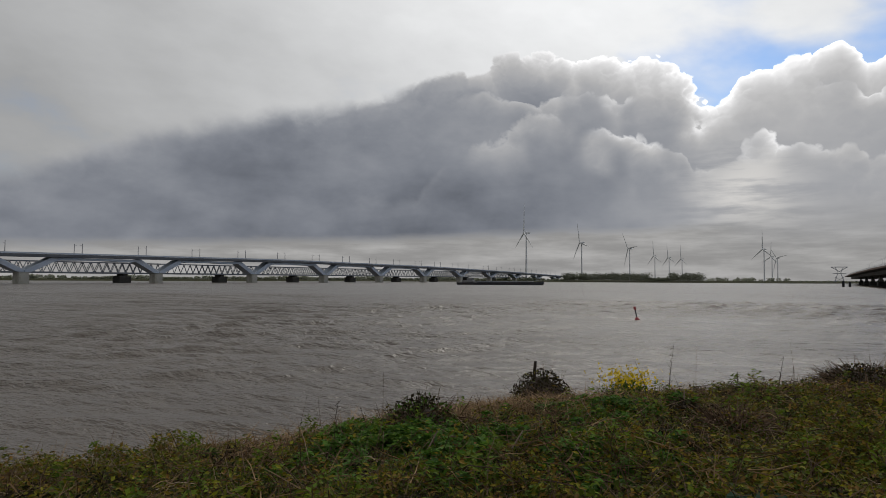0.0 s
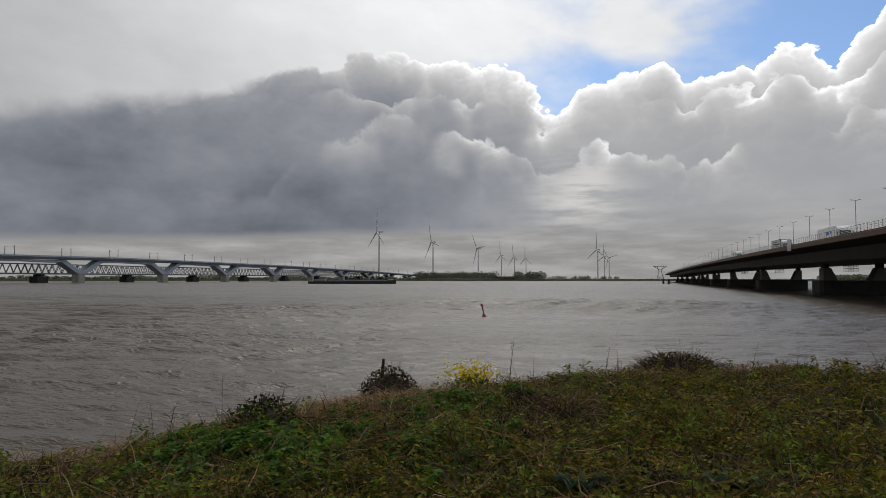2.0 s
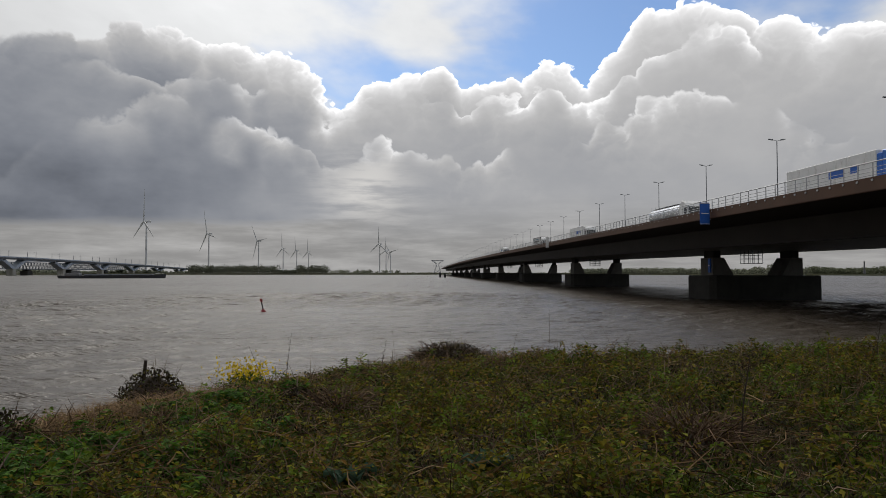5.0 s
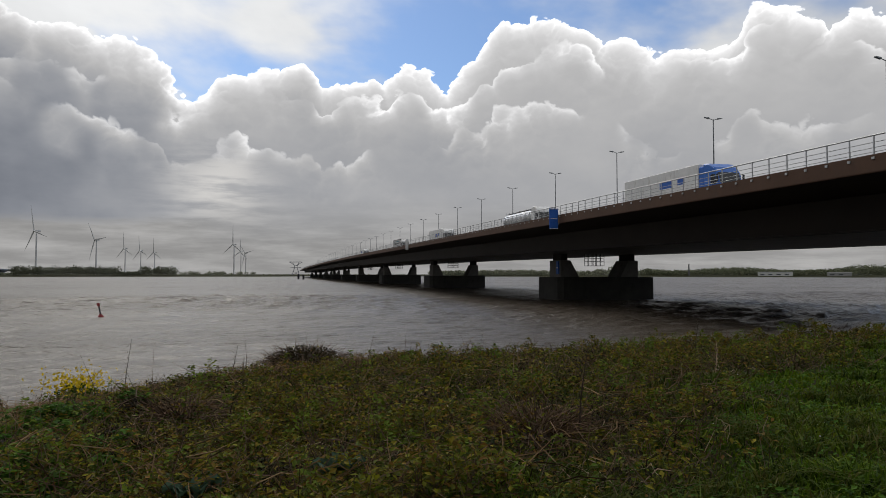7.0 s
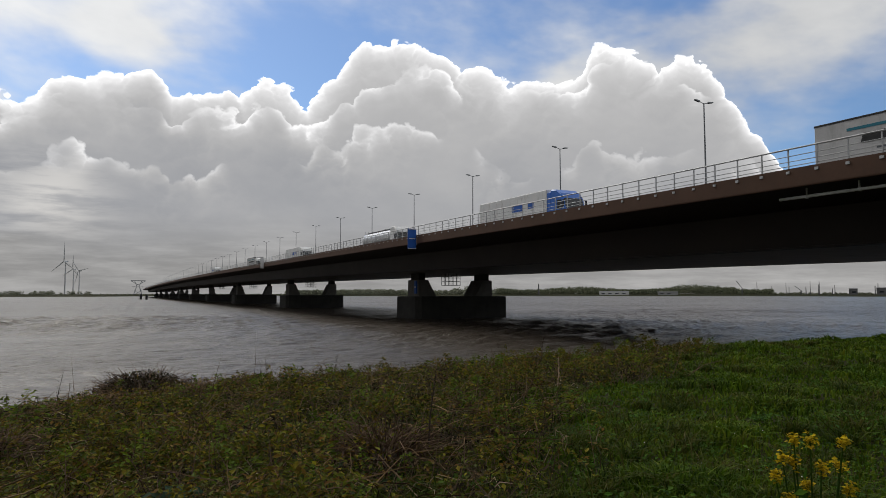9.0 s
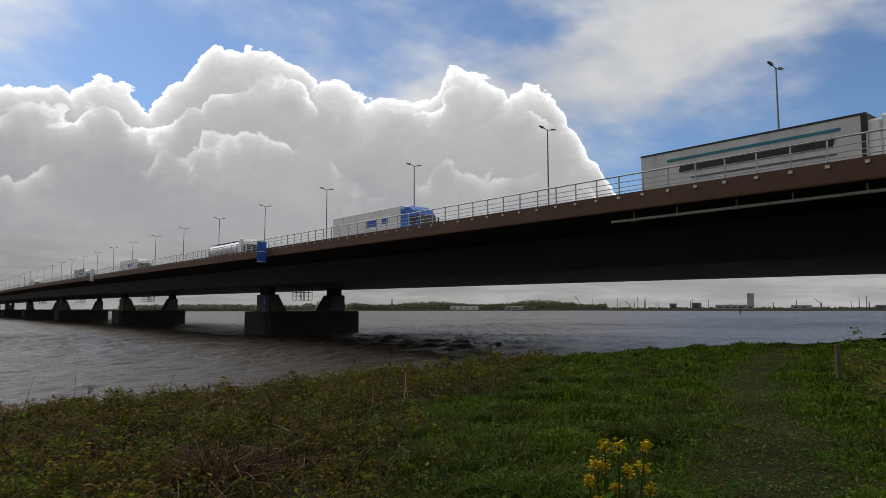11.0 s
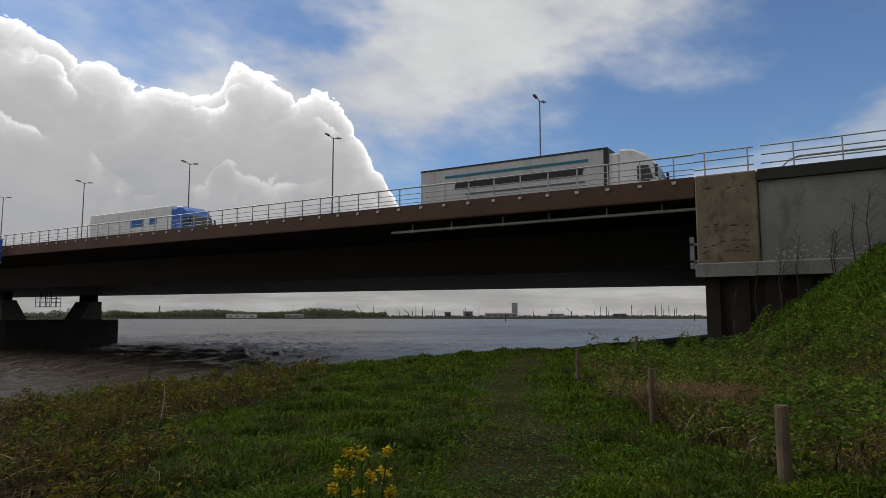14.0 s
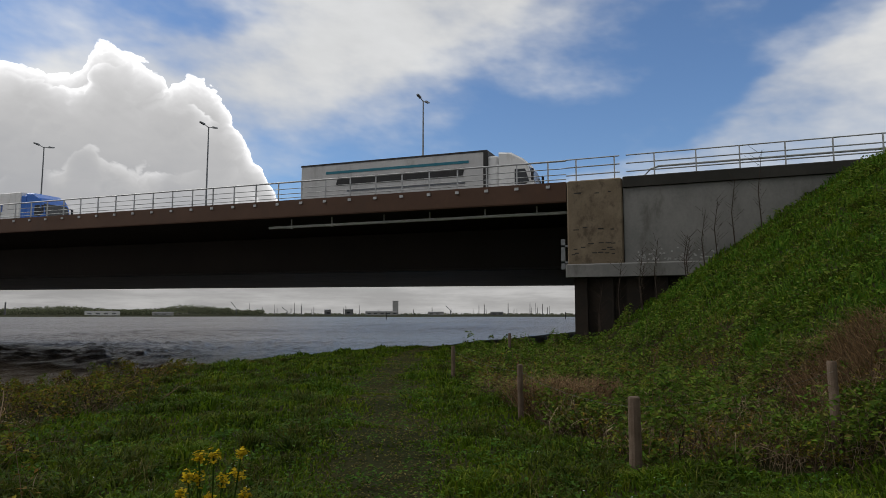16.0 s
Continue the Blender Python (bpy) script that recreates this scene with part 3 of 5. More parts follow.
for y in (7.6, 10.4, 13.6, 16.4, 19.8, 22.6):
    part("hanger", Shape().box(X0 + 0.86, X0 + 0.94, y - 0.03, y + 0.03, 9.6, 10.3).box(X0 + 0.8, X0 + 1.0, y - 0.04, y + 0.04, 9.5, 9.6), M_PIPE, pipe)
# road signs on the edge
sign = thing("bridge_sign", "blue navigation sign board on the bridge edge", "sign")
part("board", Shape().box(31.3, 32.42, 71.9, 71.98, 9.75, 12.2, 0.03), M_BLUE, sign)
part("bar", Shape().box(31.45, 32.27, 71.86, 71.895, 10.95, 11.03), M_WHITE, sign, "white dividing line")
for z in (9.78, 12.1):
    part("border", Shape().box(31.33, 32.39, 71.86, 71.895, z, z + 0.06), M_WHITE, sign)
for z in (10.3, 11.4):
    part("bracket", Shape().box(31.9, 32.6, 71.985, 72.1, z, z + 0.1), M_GALV, sign)
sign2 = thing("bridge_sign", "small white plate on the bridge edge", "sign")
part("board", Shape().box(31.7, 32.45, 164, 164.1, deck_z(164) - 1.4, deck_z(164) + 1.3), M_WHITE, sign2)


def pier(name_label, y, first=False):
    ob = thing("bridge_pier", name_label, "bridge pier", "piers of the road bridge", at=(XC, y, 0))
    cap = [(-8.4, 0.8), (-7.6, 0.0), (8.6, 0.0), (9.0, 0.8), (9.0, 8.6), (8.2, 9.4), (-7.6, 9.4), (-8.4, 8.6)]
    part("caisson", Shape().loft([[(x, v, -2) for x, v in cap], [(x, v, 3.75) for x, v in cap], [(x * 0.99, 4.7 + (v - 4.7) * 0.98, 3.95) for x, v in cap]]), M_CONC_DARK, ob, "dark concrete caisson")
    top = deck_z(y + 5) - 3.83
    for s, x_out, x_in, x_top in ((-1, -6.95, -3.6, -5.1), (1, 7.4, 4.0, 5.6)):
        ring = lambda xa, xb, z, g: [(xa, 2.7 + g, z), (xb, 2.7 + g, z), (xb, 7.2 - g, z), (xa, 7.2 - g, z)]
        col = Shape().loft([ring(x_out, x_in, 3.9, 0), ring(x_out, x_top, top - 1.15, 0.1), ring(x_out + 0.12 * -s, x_top - 0.1 * -s, top - 1.1, 0.2)])
        c = part("column", col, M_CONC, ob)
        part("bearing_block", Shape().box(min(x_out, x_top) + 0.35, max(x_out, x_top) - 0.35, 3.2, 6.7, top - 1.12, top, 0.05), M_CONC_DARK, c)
    if first:
        part("height_board", Shape().box(-7.15, -6.96, 3.2, 4.0, 4.4, 6.6), M_BLUE, ob, "blue height board with white marks")
        part("height_mark", Shape().box(-7.2, -7.155, 3.4, 3.8, 5.4, 5.6), M_WHITE, ob)
    return ob


for k in range(10):
    pier("dark concrete pier with two tapered columns standing in the river", 98.1 + 92.5 * k, k == 0)
for k in range(4):
    y = 101.0 + 92.5 * k
    cage = thing("inspection_cage", "steel inspection gantry hanging beneath the bridge", "gantry", "inspection cages", at=(XC - 0.4, y, deck_z(y) - 3.82))
    for x in (-1.5, -0.75, -0.1, 0.1, 0.75, 1.5):
        for v in (0, 1.2):
            part("upright", Shape().tube([(x, v, 0.02), (x, v, -2.0)], 0.045, 5), M_BLACK, cage)
    for z in (-0.7, -1.3, -2.0):
        part("cage_rail", Shape().tube([(-1.5, 0, z), (1.5, 0, z), (1.5, 1.2, z), (-1.5, 1.2, z), (-1.5, 0, z)], 0.045, 5), M_BLACK, cage)
# lamp posts in the median
lamp = thing("street_lamp", "grey steel twin-arm lamp post on the bridge median", "street lamp", "lamps on the bridge", at=(XC, 22.4, deck_z(22.4) - 0.48))
part("pole", Shape().tube([(0, 0, 0), (0, 0, 5), (0, 0, 12.75)], 0.12, 8, 0.06), M_LAMP, lamp)
for s in (-1, 1):
    a = part("arm", Shape().tube([(0, 0, 12.65), (s * 0.3, 0, 12.755), (s * 0.75, 0, 12.87)], 0.04, 6), M_LAMP, lamp)
    part("lamp_head", Shape().loft([[(s * 0.6, -0.1, 12.758), (s * 0.6, 0.1, 12.758), (s * 0.6, 0.08, 12.95), (s * 0.6, -0.08, 12.95)],
                                    [(s * 1.25, -0.13, 12.89), (s * 1.25, 0.13, 12.89), (s * 1.25, 0.1, 12.99), (s * 1.25, -0.1, 12.99)]]), M_LAMP, a)
for k in range(1, 38):
    y = 22.4 + 24.0 * k
    copy_thing(lamp, pose(XC, y, deck_z(y) - 0.48))

# ---- abutment ----
abut = thing("bridge_abutment", "concrete bridge abutment with brown stained end block", "abutment")
part("end_block", Shape().box(X0 - 0.12, X0 + 1.6, 3.2, 5.85, 6.85, 10.95, 0.06), M_CONC_TAN, abut, "brown stained concrete end block")
part("bearing_ledge", Shape().box(X0 - 0.2, X0 + 1.7, -9, 5.95, 6.2, 6.84, 0.05), M_CONC_GREY, abut, "pale grey concrete ledge")
part("wing_wall", Shape().box(X0 - 0.02, X0 + 0.7, -30, 3.17, 6.845, 10.45, 0.03), M_CONC_GREY, abut, "smooth pale grey wing wall")
flake_rng = np.random.default_rng(8)
for k in range(90):
    fy, fz = 2.6 - 7.0 * flake_rng.uniform() ** 1.2, 6.95 + 0.55 * flake_rng.uniform() ** 1.6
    n_ = 9
    rim = [(fy + (0.02 + 0.06 * flake_rng.uniform()) * math.cos(6.283 * j / n_), fz + (0.015 + 0.05 * flake_rng.uniform()) * math.sin(6.283 * j / n_)) for j in range(n_)]
    part("lime_stain", Shape().side(rim, X0 - 0.026, X0 - 0.019), M_FLAKE, abut, "flaked white lime stain")
for k in range(26):
    ty, tz = 3.5 + 2.0 * flake_rng.uniform(), (7.3, 7.55, 7.8, 8.5, 10.3)[k % 5] + flake_rng.normal(0, 0.05)
    w_ = float(flake_rng.uniform(0.08, 0.28))
    part("board_mark", Shape().box(X0 - 0.126, X0 - 0.119, ty, ty + w_, tz, tz + 0.05), M_CONC_DARK, abut, "dark shutter-board mark")
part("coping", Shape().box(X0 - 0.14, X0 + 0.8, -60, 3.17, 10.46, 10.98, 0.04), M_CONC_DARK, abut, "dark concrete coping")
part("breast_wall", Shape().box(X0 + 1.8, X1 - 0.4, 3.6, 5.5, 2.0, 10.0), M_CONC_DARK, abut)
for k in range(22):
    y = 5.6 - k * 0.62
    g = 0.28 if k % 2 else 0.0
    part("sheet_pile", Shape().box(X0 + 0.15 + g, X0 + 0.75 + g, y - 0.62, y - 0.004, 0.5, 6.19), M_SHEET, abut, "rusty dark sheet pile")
part("ladder_rail", Shape().box(X0 + 0.02, X0 + 0.1, 6.0, 6.2, 6.6, 8.1).box(X0 + 0.02, X0 + 0.1, 5.86, 6.2, 6.9, 7.0).box(X0 + 0.02, X0 + 0.1, 5.86, 6.2, 7.7, 7.8), M_LAMP, abut)
part("road_behind", Shape().box(X0 + 0.85, X1, -400, 5.85, 10.2, 10.6), M_ASPHALT, abut)
rail2 = thing("guard_rail", "galvanised guard rail along the abutment coping", "railing")
post2 = Shape().box(-0.03, 0.03, -0.03, 0.03, 0, 1.1).mesh("rail_post")
post2.materials.append(M_GALV)
for k in range(26):
    part("rail_post", post2, None, rail2, m=pose(X0 + 0.1, 5.4 - 1.85 * k, 10.98))
for h in (1.08, 0.68, 0.28):
    part("rail", Shape().tube([(X0 + 0.1, 5.9, 10.98 + h), (X0 + 0.1, 3.3, 10.98 + h)], 0.03, 6), M_GALV, rail2)
    part("rail", Shape().tube([(X0 + 0.1, 3.0, 10.98 + h), (X0 + 0.1, -42, 10.98 + h)], 0.03, 6), M_GALV, rail2)
part("kerb_rail", Shape().tube([(X0 + 0.2, 2.2, 10.98), (X0 + 0.2, 1.9, 11.3), (X0 + 0.2, 1.5, 11.42), (X0 + 0.2, -42, 11.42)], 0.05, 6), M_GALV, rail2)


# ---- traffic on the bridge ----
def wheel(parent, x, y, z, r=0.5, w=0.32):
    t = Shape()
    ring = lambda rr, xx: [(xx, rr * math.cos(a), rr * math.sin(a)) for a in (2 * math.pi * k / 18 for k in range(18))]
    t.loft([ring(r * 0.62, -w / 2), ring(r * 0.94, -w / 2), ring(r, -w / 2 + 0.05), ring(r, w / 2 - 0.05), ring(r * 0.94, w / 2), ring(r * 0.62, w / 2)])
    wh = part("wheel", t, M_TYRE, parent, "black rubber tyre", pose(x, y, z))
    part("rim", Shape().loft([ring(r * 0.6, -w / 2 + 0.03), ring(r * 0.3, -w / 2 - 0.01), ring(r * 0.6, w / 2 - 0.03)]), M_GALV, wh)


def lorry(label, y_front, cab_paint, body, x_side=38.4, lean=0.0):
    """A tractor with a semi-trailer heading towards -y; x_side is its near side."""
    yf = y_front
    ob = thing("lorry", label, "lorry", "lorries on the bridge", at=(x_side + 1.25, yf, deck_z(yf + 8) - 0.47))
    ob.matrix_world = pose(x_side + 1.25, yf, deck_z(yf) - 0.47, math.degrees(math.atan((deck_z(yf + 16) - deck_z(yf)) / 16)), 0, 0)
    cab = [(0.05, 0.45), (0.0, 1.2), (0.06, 1.75), (0.42, 2.85), (0.75, 3.3), (1.5, 3.72), (2.3, 3.8), (2.3, 0.9), (1.6, 0.45)]
    sh = Shape()
    rings = [[(xa, min(max(yy, g), 2.3 - g * 0.3), zz - (g if zz > 2 else 0)) for yy, zz in cab] for xa, g in ((-1.25, 0.12), (-1.15, 0.0), (1.15, 0.0), (1.25, 0.12))]
    sh.loft(rings)
    c = part("cab", sh, cab_paint, ob)
    part("windscreen", Shape().loft([[(xa, 0.03, 1.78), (xa, 0.37, 2.78)] + [(xa, 0.43, 2.8), (xa, 0.1, 1.78)] for xa in (-1.08, 1.08)]), M_GLASS, c)
    for s in (-1, 1):
        part("side_window", Shape().side([(0.35, 1.85), (0.6, 2.65), (1.25, 2.65), (1.25, 1.75), (0.6, 1.7)], s * 1.255, s * 1.265), M_GLASS, c)
        part("mirror", Shape().box(min(s * 1.3, s * 1.45), max(s * 1.3, s * 1.45), 0.05, 0.2, 1.9, 2.6, 0.02).box(min(s * 1.2, s * 1.4), max(s * 1.2, s * 1.4), 0.1, 0.16, 2.55, 2.6), M_BLACK, c)
        part("headlight", Shape().box(min(s * 0.75, s * 1.1), max(s * 0.75, s * 1.1), -0.06, 0.02, 0.7, 0.95, 0.02), M_WHITE, c)
    part("grille", Shape().box(-0.9, 0.9, -0.045, 0.03, 0.75, 1.55, 0.02), M_BLACK, c)
    part("side_fairing", Shape().box(-1.2, 1.2, 2.32, 3.1, 0.9, 3.6, 0.1), cab_paint, c)
    part("bumper", Shape().box(-1.22, 1.22, -0.08, 0.5, 0.3, 0.68, 0.05), M_BLACK, ob)
    part("chassis", Shape().box(-0.45, 0.45, 1.5, 15.8, 0.72, 1.0), M_BLACK, ob)
    for yy in (1.35, 4.9):
        for s in (-1.06, 1.06):
            wheel(ob, s, yy, 0.5)
    for yy in (11.2, 12.5, 13.8):
        for s in (-1.06, 1.06):
            wheel(ob, s, yy, 0.5)
    if body == "curtain":
        t = part("trailer_body", Shape().box(-1.27, 1.27, 3.0, 16.5, 1.25, 3.95, 0.04), M_CURTAIN, ob, "pale grey curtain-sided trailer")
        part("roof_rail", Shape().box(-1.29, 1.29, 2.98, 16.52, 3.88, 4.0, 0.02), M_BLACK, t)
        part("front_frame", Shape().box(-1.29, 1.29, 2.95, 3.25, 1.2, 3.9, 0.02), M_BLACK if cab_paint == M_WHITE else M_WHITE, t)
        x = -1.28
        part("stripe", Shape().box(x - 0.012, x, 4.2, 14.5, 3.25, 3.42), M_TEAL, t, "teal printed stripe")
        def slant(y0, y1, z0, z1):
            s_ = 0.28
            q_ = [(y0 - z0 * s_, z0), (y1 - z0 * s_, z0), (y1 - z1 * s_, z1), (y0 - z1 * s_, z1)]
            return Shape().side(q_, x - 0.014, x)
        part("print_bar", slant(5.3, 14.4, 2.42, 2.98), M_BLACK, t, "dark printed bar")
        part("fine_print", slant(5.0, 13.4, 1.98, 2.10), M_TRUSS, t)
        part("skirt", Shape().box(-1.24, -1.2, 5.8, 10.4, 0.45, 1.2), M_CURTAIN, t)
    elif body == "box":
        t = part("trailer_body", Shape().box(-1.27, 1.27, 3.0, 16.5, 1.2, 3.9, 0.05), M_WHITE, ob, "white box trailer")
        part("print_block", Shape().box(-1.29, -1.272, 7.2, 9.4, 2.2, 2.9), M_BLUE, t, "blue printed block")
        part("print_block", Shape().box(-1.29, -1.272, 5.2, 6.3, 2.3, 2.9), M_BLUE, t)
        part("skirt", Shape().box(-1.24, -1.2, 5.8, 10.4, 0.45, 1.15), M_WHITE, t)
    else:
        rr = lambda yy, g: [(1.2 * g * math.cos(a), yy, 2.35 + 1.2 * g * math.sin(a)) for a in (2 * math.pi * k / 20 for k in range(20))]
        t = part("tank", Shape().loft([rr(3.1, 0.75), rr(3.35, 0.97), rr(3.6, 1), rr(9.5, 1), rr(16, 1), rr(16.25, 0.97), rr(16.45, 0.75)]), M_TANK, ob, "polished steel tank barrel")
        for yy in (4.6, 7.6, 10.6, 13.6):
            part("hatch", Shape().tube([(0, yy, 3.5), (0, yy, 3.72)], 0.35, 12), M_BLACK, t)
            part("band", Shape().loft([rr(yy + 1.4, 1.01), rr(yy + 1.5, 1.01)]), M_GALV, t)
        part("walkway", Shape().box(-0.5, 0.5, 3.6, 16, 3.56, 3.62), M_GALV, t)
        part("rear_ladder", Shape().tube([(-0.5, 16.5, 1.0), (-0.5, 16.5, 4.0)], 0.03).tube([(0.1, 16.5, 1.0), (0.1, 16.5, 4.0)], 0.03), M_GALV, t)
    return ob


lorry("white lorry with pale grey curtain-sided trailer on the bridge", 8.9, M_WHITE, "curtain")
lorry("blue lorry with white box trailer on the bridge", 50.5, M_TRUCKBLUE, "box")
lorry("white lorry pulling a polished steel tank", 92.5, M_WHITE, "tank")
lorry("white lorry with white box trailer far along the bridge", 150.0, M_WHITE, "box")
lorry("white lorry with grey curtain trailer far along the bridge", 205.0, M_WHITE, "curtain")
lorry("white box lorry at the far end of the bridge", 300.0, M_WHITE, "box")


# ---- high-speed rail bridge and truss bridge ----
XH, XT = -470.0, -515.0


def rail_z(y):
    return float(np.interp(y, (-200, 234, 500, 800, 1100, 1380, 1600), (14, 20.6, 22.6, 21.0, 16.5, 10.5, 6)))


hsl = thing("railway_viaduct", "pale blue-grey steel railway bridge with V-shaped struts", "bridge")
HY = [-150 + 26.25 * k for k in range(62)]
part("deck_beam", Shape().loft([[(XH - 6, y, rail_z(y) - 2.2), (XH - 6, y, rail_z(y) - 0.2), (XH + 6, y, rail_z(y) - 0.2), (XH + 6, y, rail_z(y) - 2.2)] for y in HY]), M_HSL_DARK, hsl, "deck edge with shade put into its dark colour")
part("parapet", Shape().loft([[(XH + 5.7, y, rail_z(y) - 0.15), (XH + 5.9, y, rail_z(y) - 0.15), (XH + 5.9, y, rail_z(y) + 0.9), (XH + 5.7, y, rail_z(y) + 0.9)] for y in HY]), M_HSL, hsl)
for k in range(-1, 12):
    yp = 0.523 * 470 + 105.0 * k
    zt = rail_z(yp)
    low = 8.2 * min(1.0, max(0.45, (zt - 6) / 13))
    d = zt - 2.2
    mid = d - 2.1 * min(1, zt / 21)
    span = Shape().side([(yp + 17.8, d), (yp + 87.2, d), (yp + 87.2, d - 0.3), (yp + 79, mid), (yp + 52, mid + 0.5), (yp + 26, mid), (yp + 17.8, d - 0.3)], XH - 4.5, XH + 4.5)
    part("span_girder", span, M_HSL, hsl)
    for s in (-1, 1):
        part("strut", Shape().side([(yp + s * 0.2, low), (yp + s * 0.2, low + 1.3), (yp + s * 17.6, d - 0.25), (yp + s * 17.79, d - 0.25), (yp + s * 24.5, mid + 0.02), (yp + s * 21.0, mid - 0.5), (yp + s * 4.6, low)], XH - 4.2, XH + 4.2), M_HSL, hsl)
    pr = thing("viaduct_pier", "pale concrete pier of the railway bridge in the river", "bridge pier", "piers of the railway bridge", at=(XH, yp, 0))
    part("shaft", Shape().box(-3.8, 3.8, -3.6, 3.6, -2, low, 0.3), M_PIER, pr)
mast = thing("catenary_mast", "thin grey catenary mast on the railway bridge", "mast", "catenary masts", at=(XH + 5, 180, rail_z(180)))
part("pole", Shape().tube([(0, 0, -0.3), (0, 0, 8.2)], 0.28, 6, 0.2), M_TRUSS, mast)
part("bracket", Shape().tube([(0, 0, 6.6), (-3, 0, 7.0)], 0.09, 5), M_TRUSS, mast)
for k in range(44):
    y = 180 + 26.25 * 2 * (k // 2)
    if k:
        copy_thing(mast, pose(XH + (5 if k % 2 == 0 else -5), y, rail_z(y)) @ pose(0, 0, 0, 0, 0, 0 if k % 2 == 0 else 180))
truss = thing("truss_bridge", "older dark steel truss railway bridge behind", "bridge")
part("bottom_chord", Shape().box(XT - 5, XT + 5, -100, 1240, 7.6, 8.9), M_TRUSS, truss)
part("top_chord", Shape().box(XT - 5, XT + 5, -100, 1240, 16.4, 17.2), M_TRUSS, truss)
web = Shape()
for i in range(190):
    y = -90 + i * 7.0
    for xx in (XT - 4.5, XT + 4.5):
        web.tube([(xx, y, 8.8), (xx, y + 3.5, 16.5)], 0.30, 4)
        web.tube([(xx, y + 3.5, 16.5), (xx, y + 7, 8.8)], 0.30, 4)
tagged(part("truss_web", web, M_TRUSS, truss), kind="stuff")
for k in range(-1, 9):
    yp = 0.682 * 515 + 105.0 * k
    pr = thing("truss_pier", "dark masonry pier of the truss bridge", "bridge pier", "piers of the truss bridge", at=(XT, yp, 0))
    part("shaft", Shape().box(-5.0, 5.0, -5.5, 5.5, -2, 5.8, 0.4).box(-4.5, 4.5, -2, 2, 5.8, 7.6), M_CONC_DARK, pr)


# ---- afloat ----
barge = thing("barge", "long low black river barge under way", "barge", at=(-216, 470, 0), rz=12)
hull = lambda z, g: [(-34 + g, -5.2), (27, -5.2), (33 - g, -2.6), (34.5 - g, 0), (33 - g, 2.6), (27, 5.2), (-34 + g, 5.2)]
part("hull", Shape().loft([[(x, v * 0.95, -1.0) for x, v in hull(0, 0.8)], [(x, v, 1.2) for x, v in hull(0, 0)], [(x, v, 1.9 + max(0, (x - 20) * 0.08)) for x, v in hull(0, 0)]]), M_HULL, barge)
part("hatch_cover", Shape().box(-18, 26, -4.2, 4.2, 1.9, 2.9, 0.2), M_TRUSS, barge, "dark hatch covers")
wheelhouse = part("wheelhouse", Shape().box(-30, -21, -4, 4, 1.8, 3.6, 0.2).box(-26, -22, -3, 3, 3.6, 5.6, 0.2), M_BUILD_DARK, barge)
part("wheelhouse_window", Shape().box(-26.04, -21.96, -2.6, 2.6, 4.4, 5.2), M_GLASS, wheelhouse)
part("fore_mast", Shape().tube([(29, 0, 2.5), (29, 0, 5.5)], 0.12), M_BUILD_DARK, barge)
part("railing", Shape().tube([(-33, -5, 2.9), (-30, -5, 2.9)], 0.06).tube([(28, -4, 3.4), (33, -2, 3.6)], 0.08), M_WHITE, barge)
buoy = thing("spar_buoy", "red spar buoy leaning in the river", "buoy", at=(-16.4, 70.3, 0))
ring = lambda r, z: [(r * math.cos(a) - z * 0.22, r * math.sin(a), z) for a in (2 * math.pi * k / 14 for k in range(14))]
part("float", Shape().loft([ring(0.2, -0.3), ring(0.25, 0.02), ring(0.25, 0.28), ring(0.12, 0.48)]), M_RED, buoy)
part("spar", Shape().loft([ring(0.07, 0.45), ring(0.06, 1.3)]), M_BLACK, buoy)
part("topmark", Shape().loft([ring(0.13, 1.26), ring(0.13, 1.58)]), M_RED, buoy, "red can topmark")
for k, (x, v) in enumerate(((17.0, 560), (20.5, 545))):
    dol = thing("mooring_post", "dark timber mooring pile standing in the river", "pile", "mooring piles", at=(x, v, 0))
    part("pile", Shape().tube([(0, 0, -2), (0, 0, 4.4 + k * -0.6)], 0.9, 10, 0.8), M_HULL, dol)
for x, v in ((470, 235), (560, 110)):
    mk = thing("channel_marker", "slim dark channel marker post", "marker", "channel markers", at=(x, v, 0))
    part("marker_pole", Shape().tube([(0, 0, -1), (0, 0, 6)], 0.35, 8), M_BLACK, mk)
    part("marker_band", Shape().tube([(0, 0, 3.0), (0, 0, 3.6)], 0.6, 8).tube([(0, 0, 4.6), (0, 0, 5.2)], 0.6, 8), M_BLACK, mk)


# ---- far shore ----
def bearing(az, r):
    return r * math.sin(radians(az)), r * math.cos(radians(az))


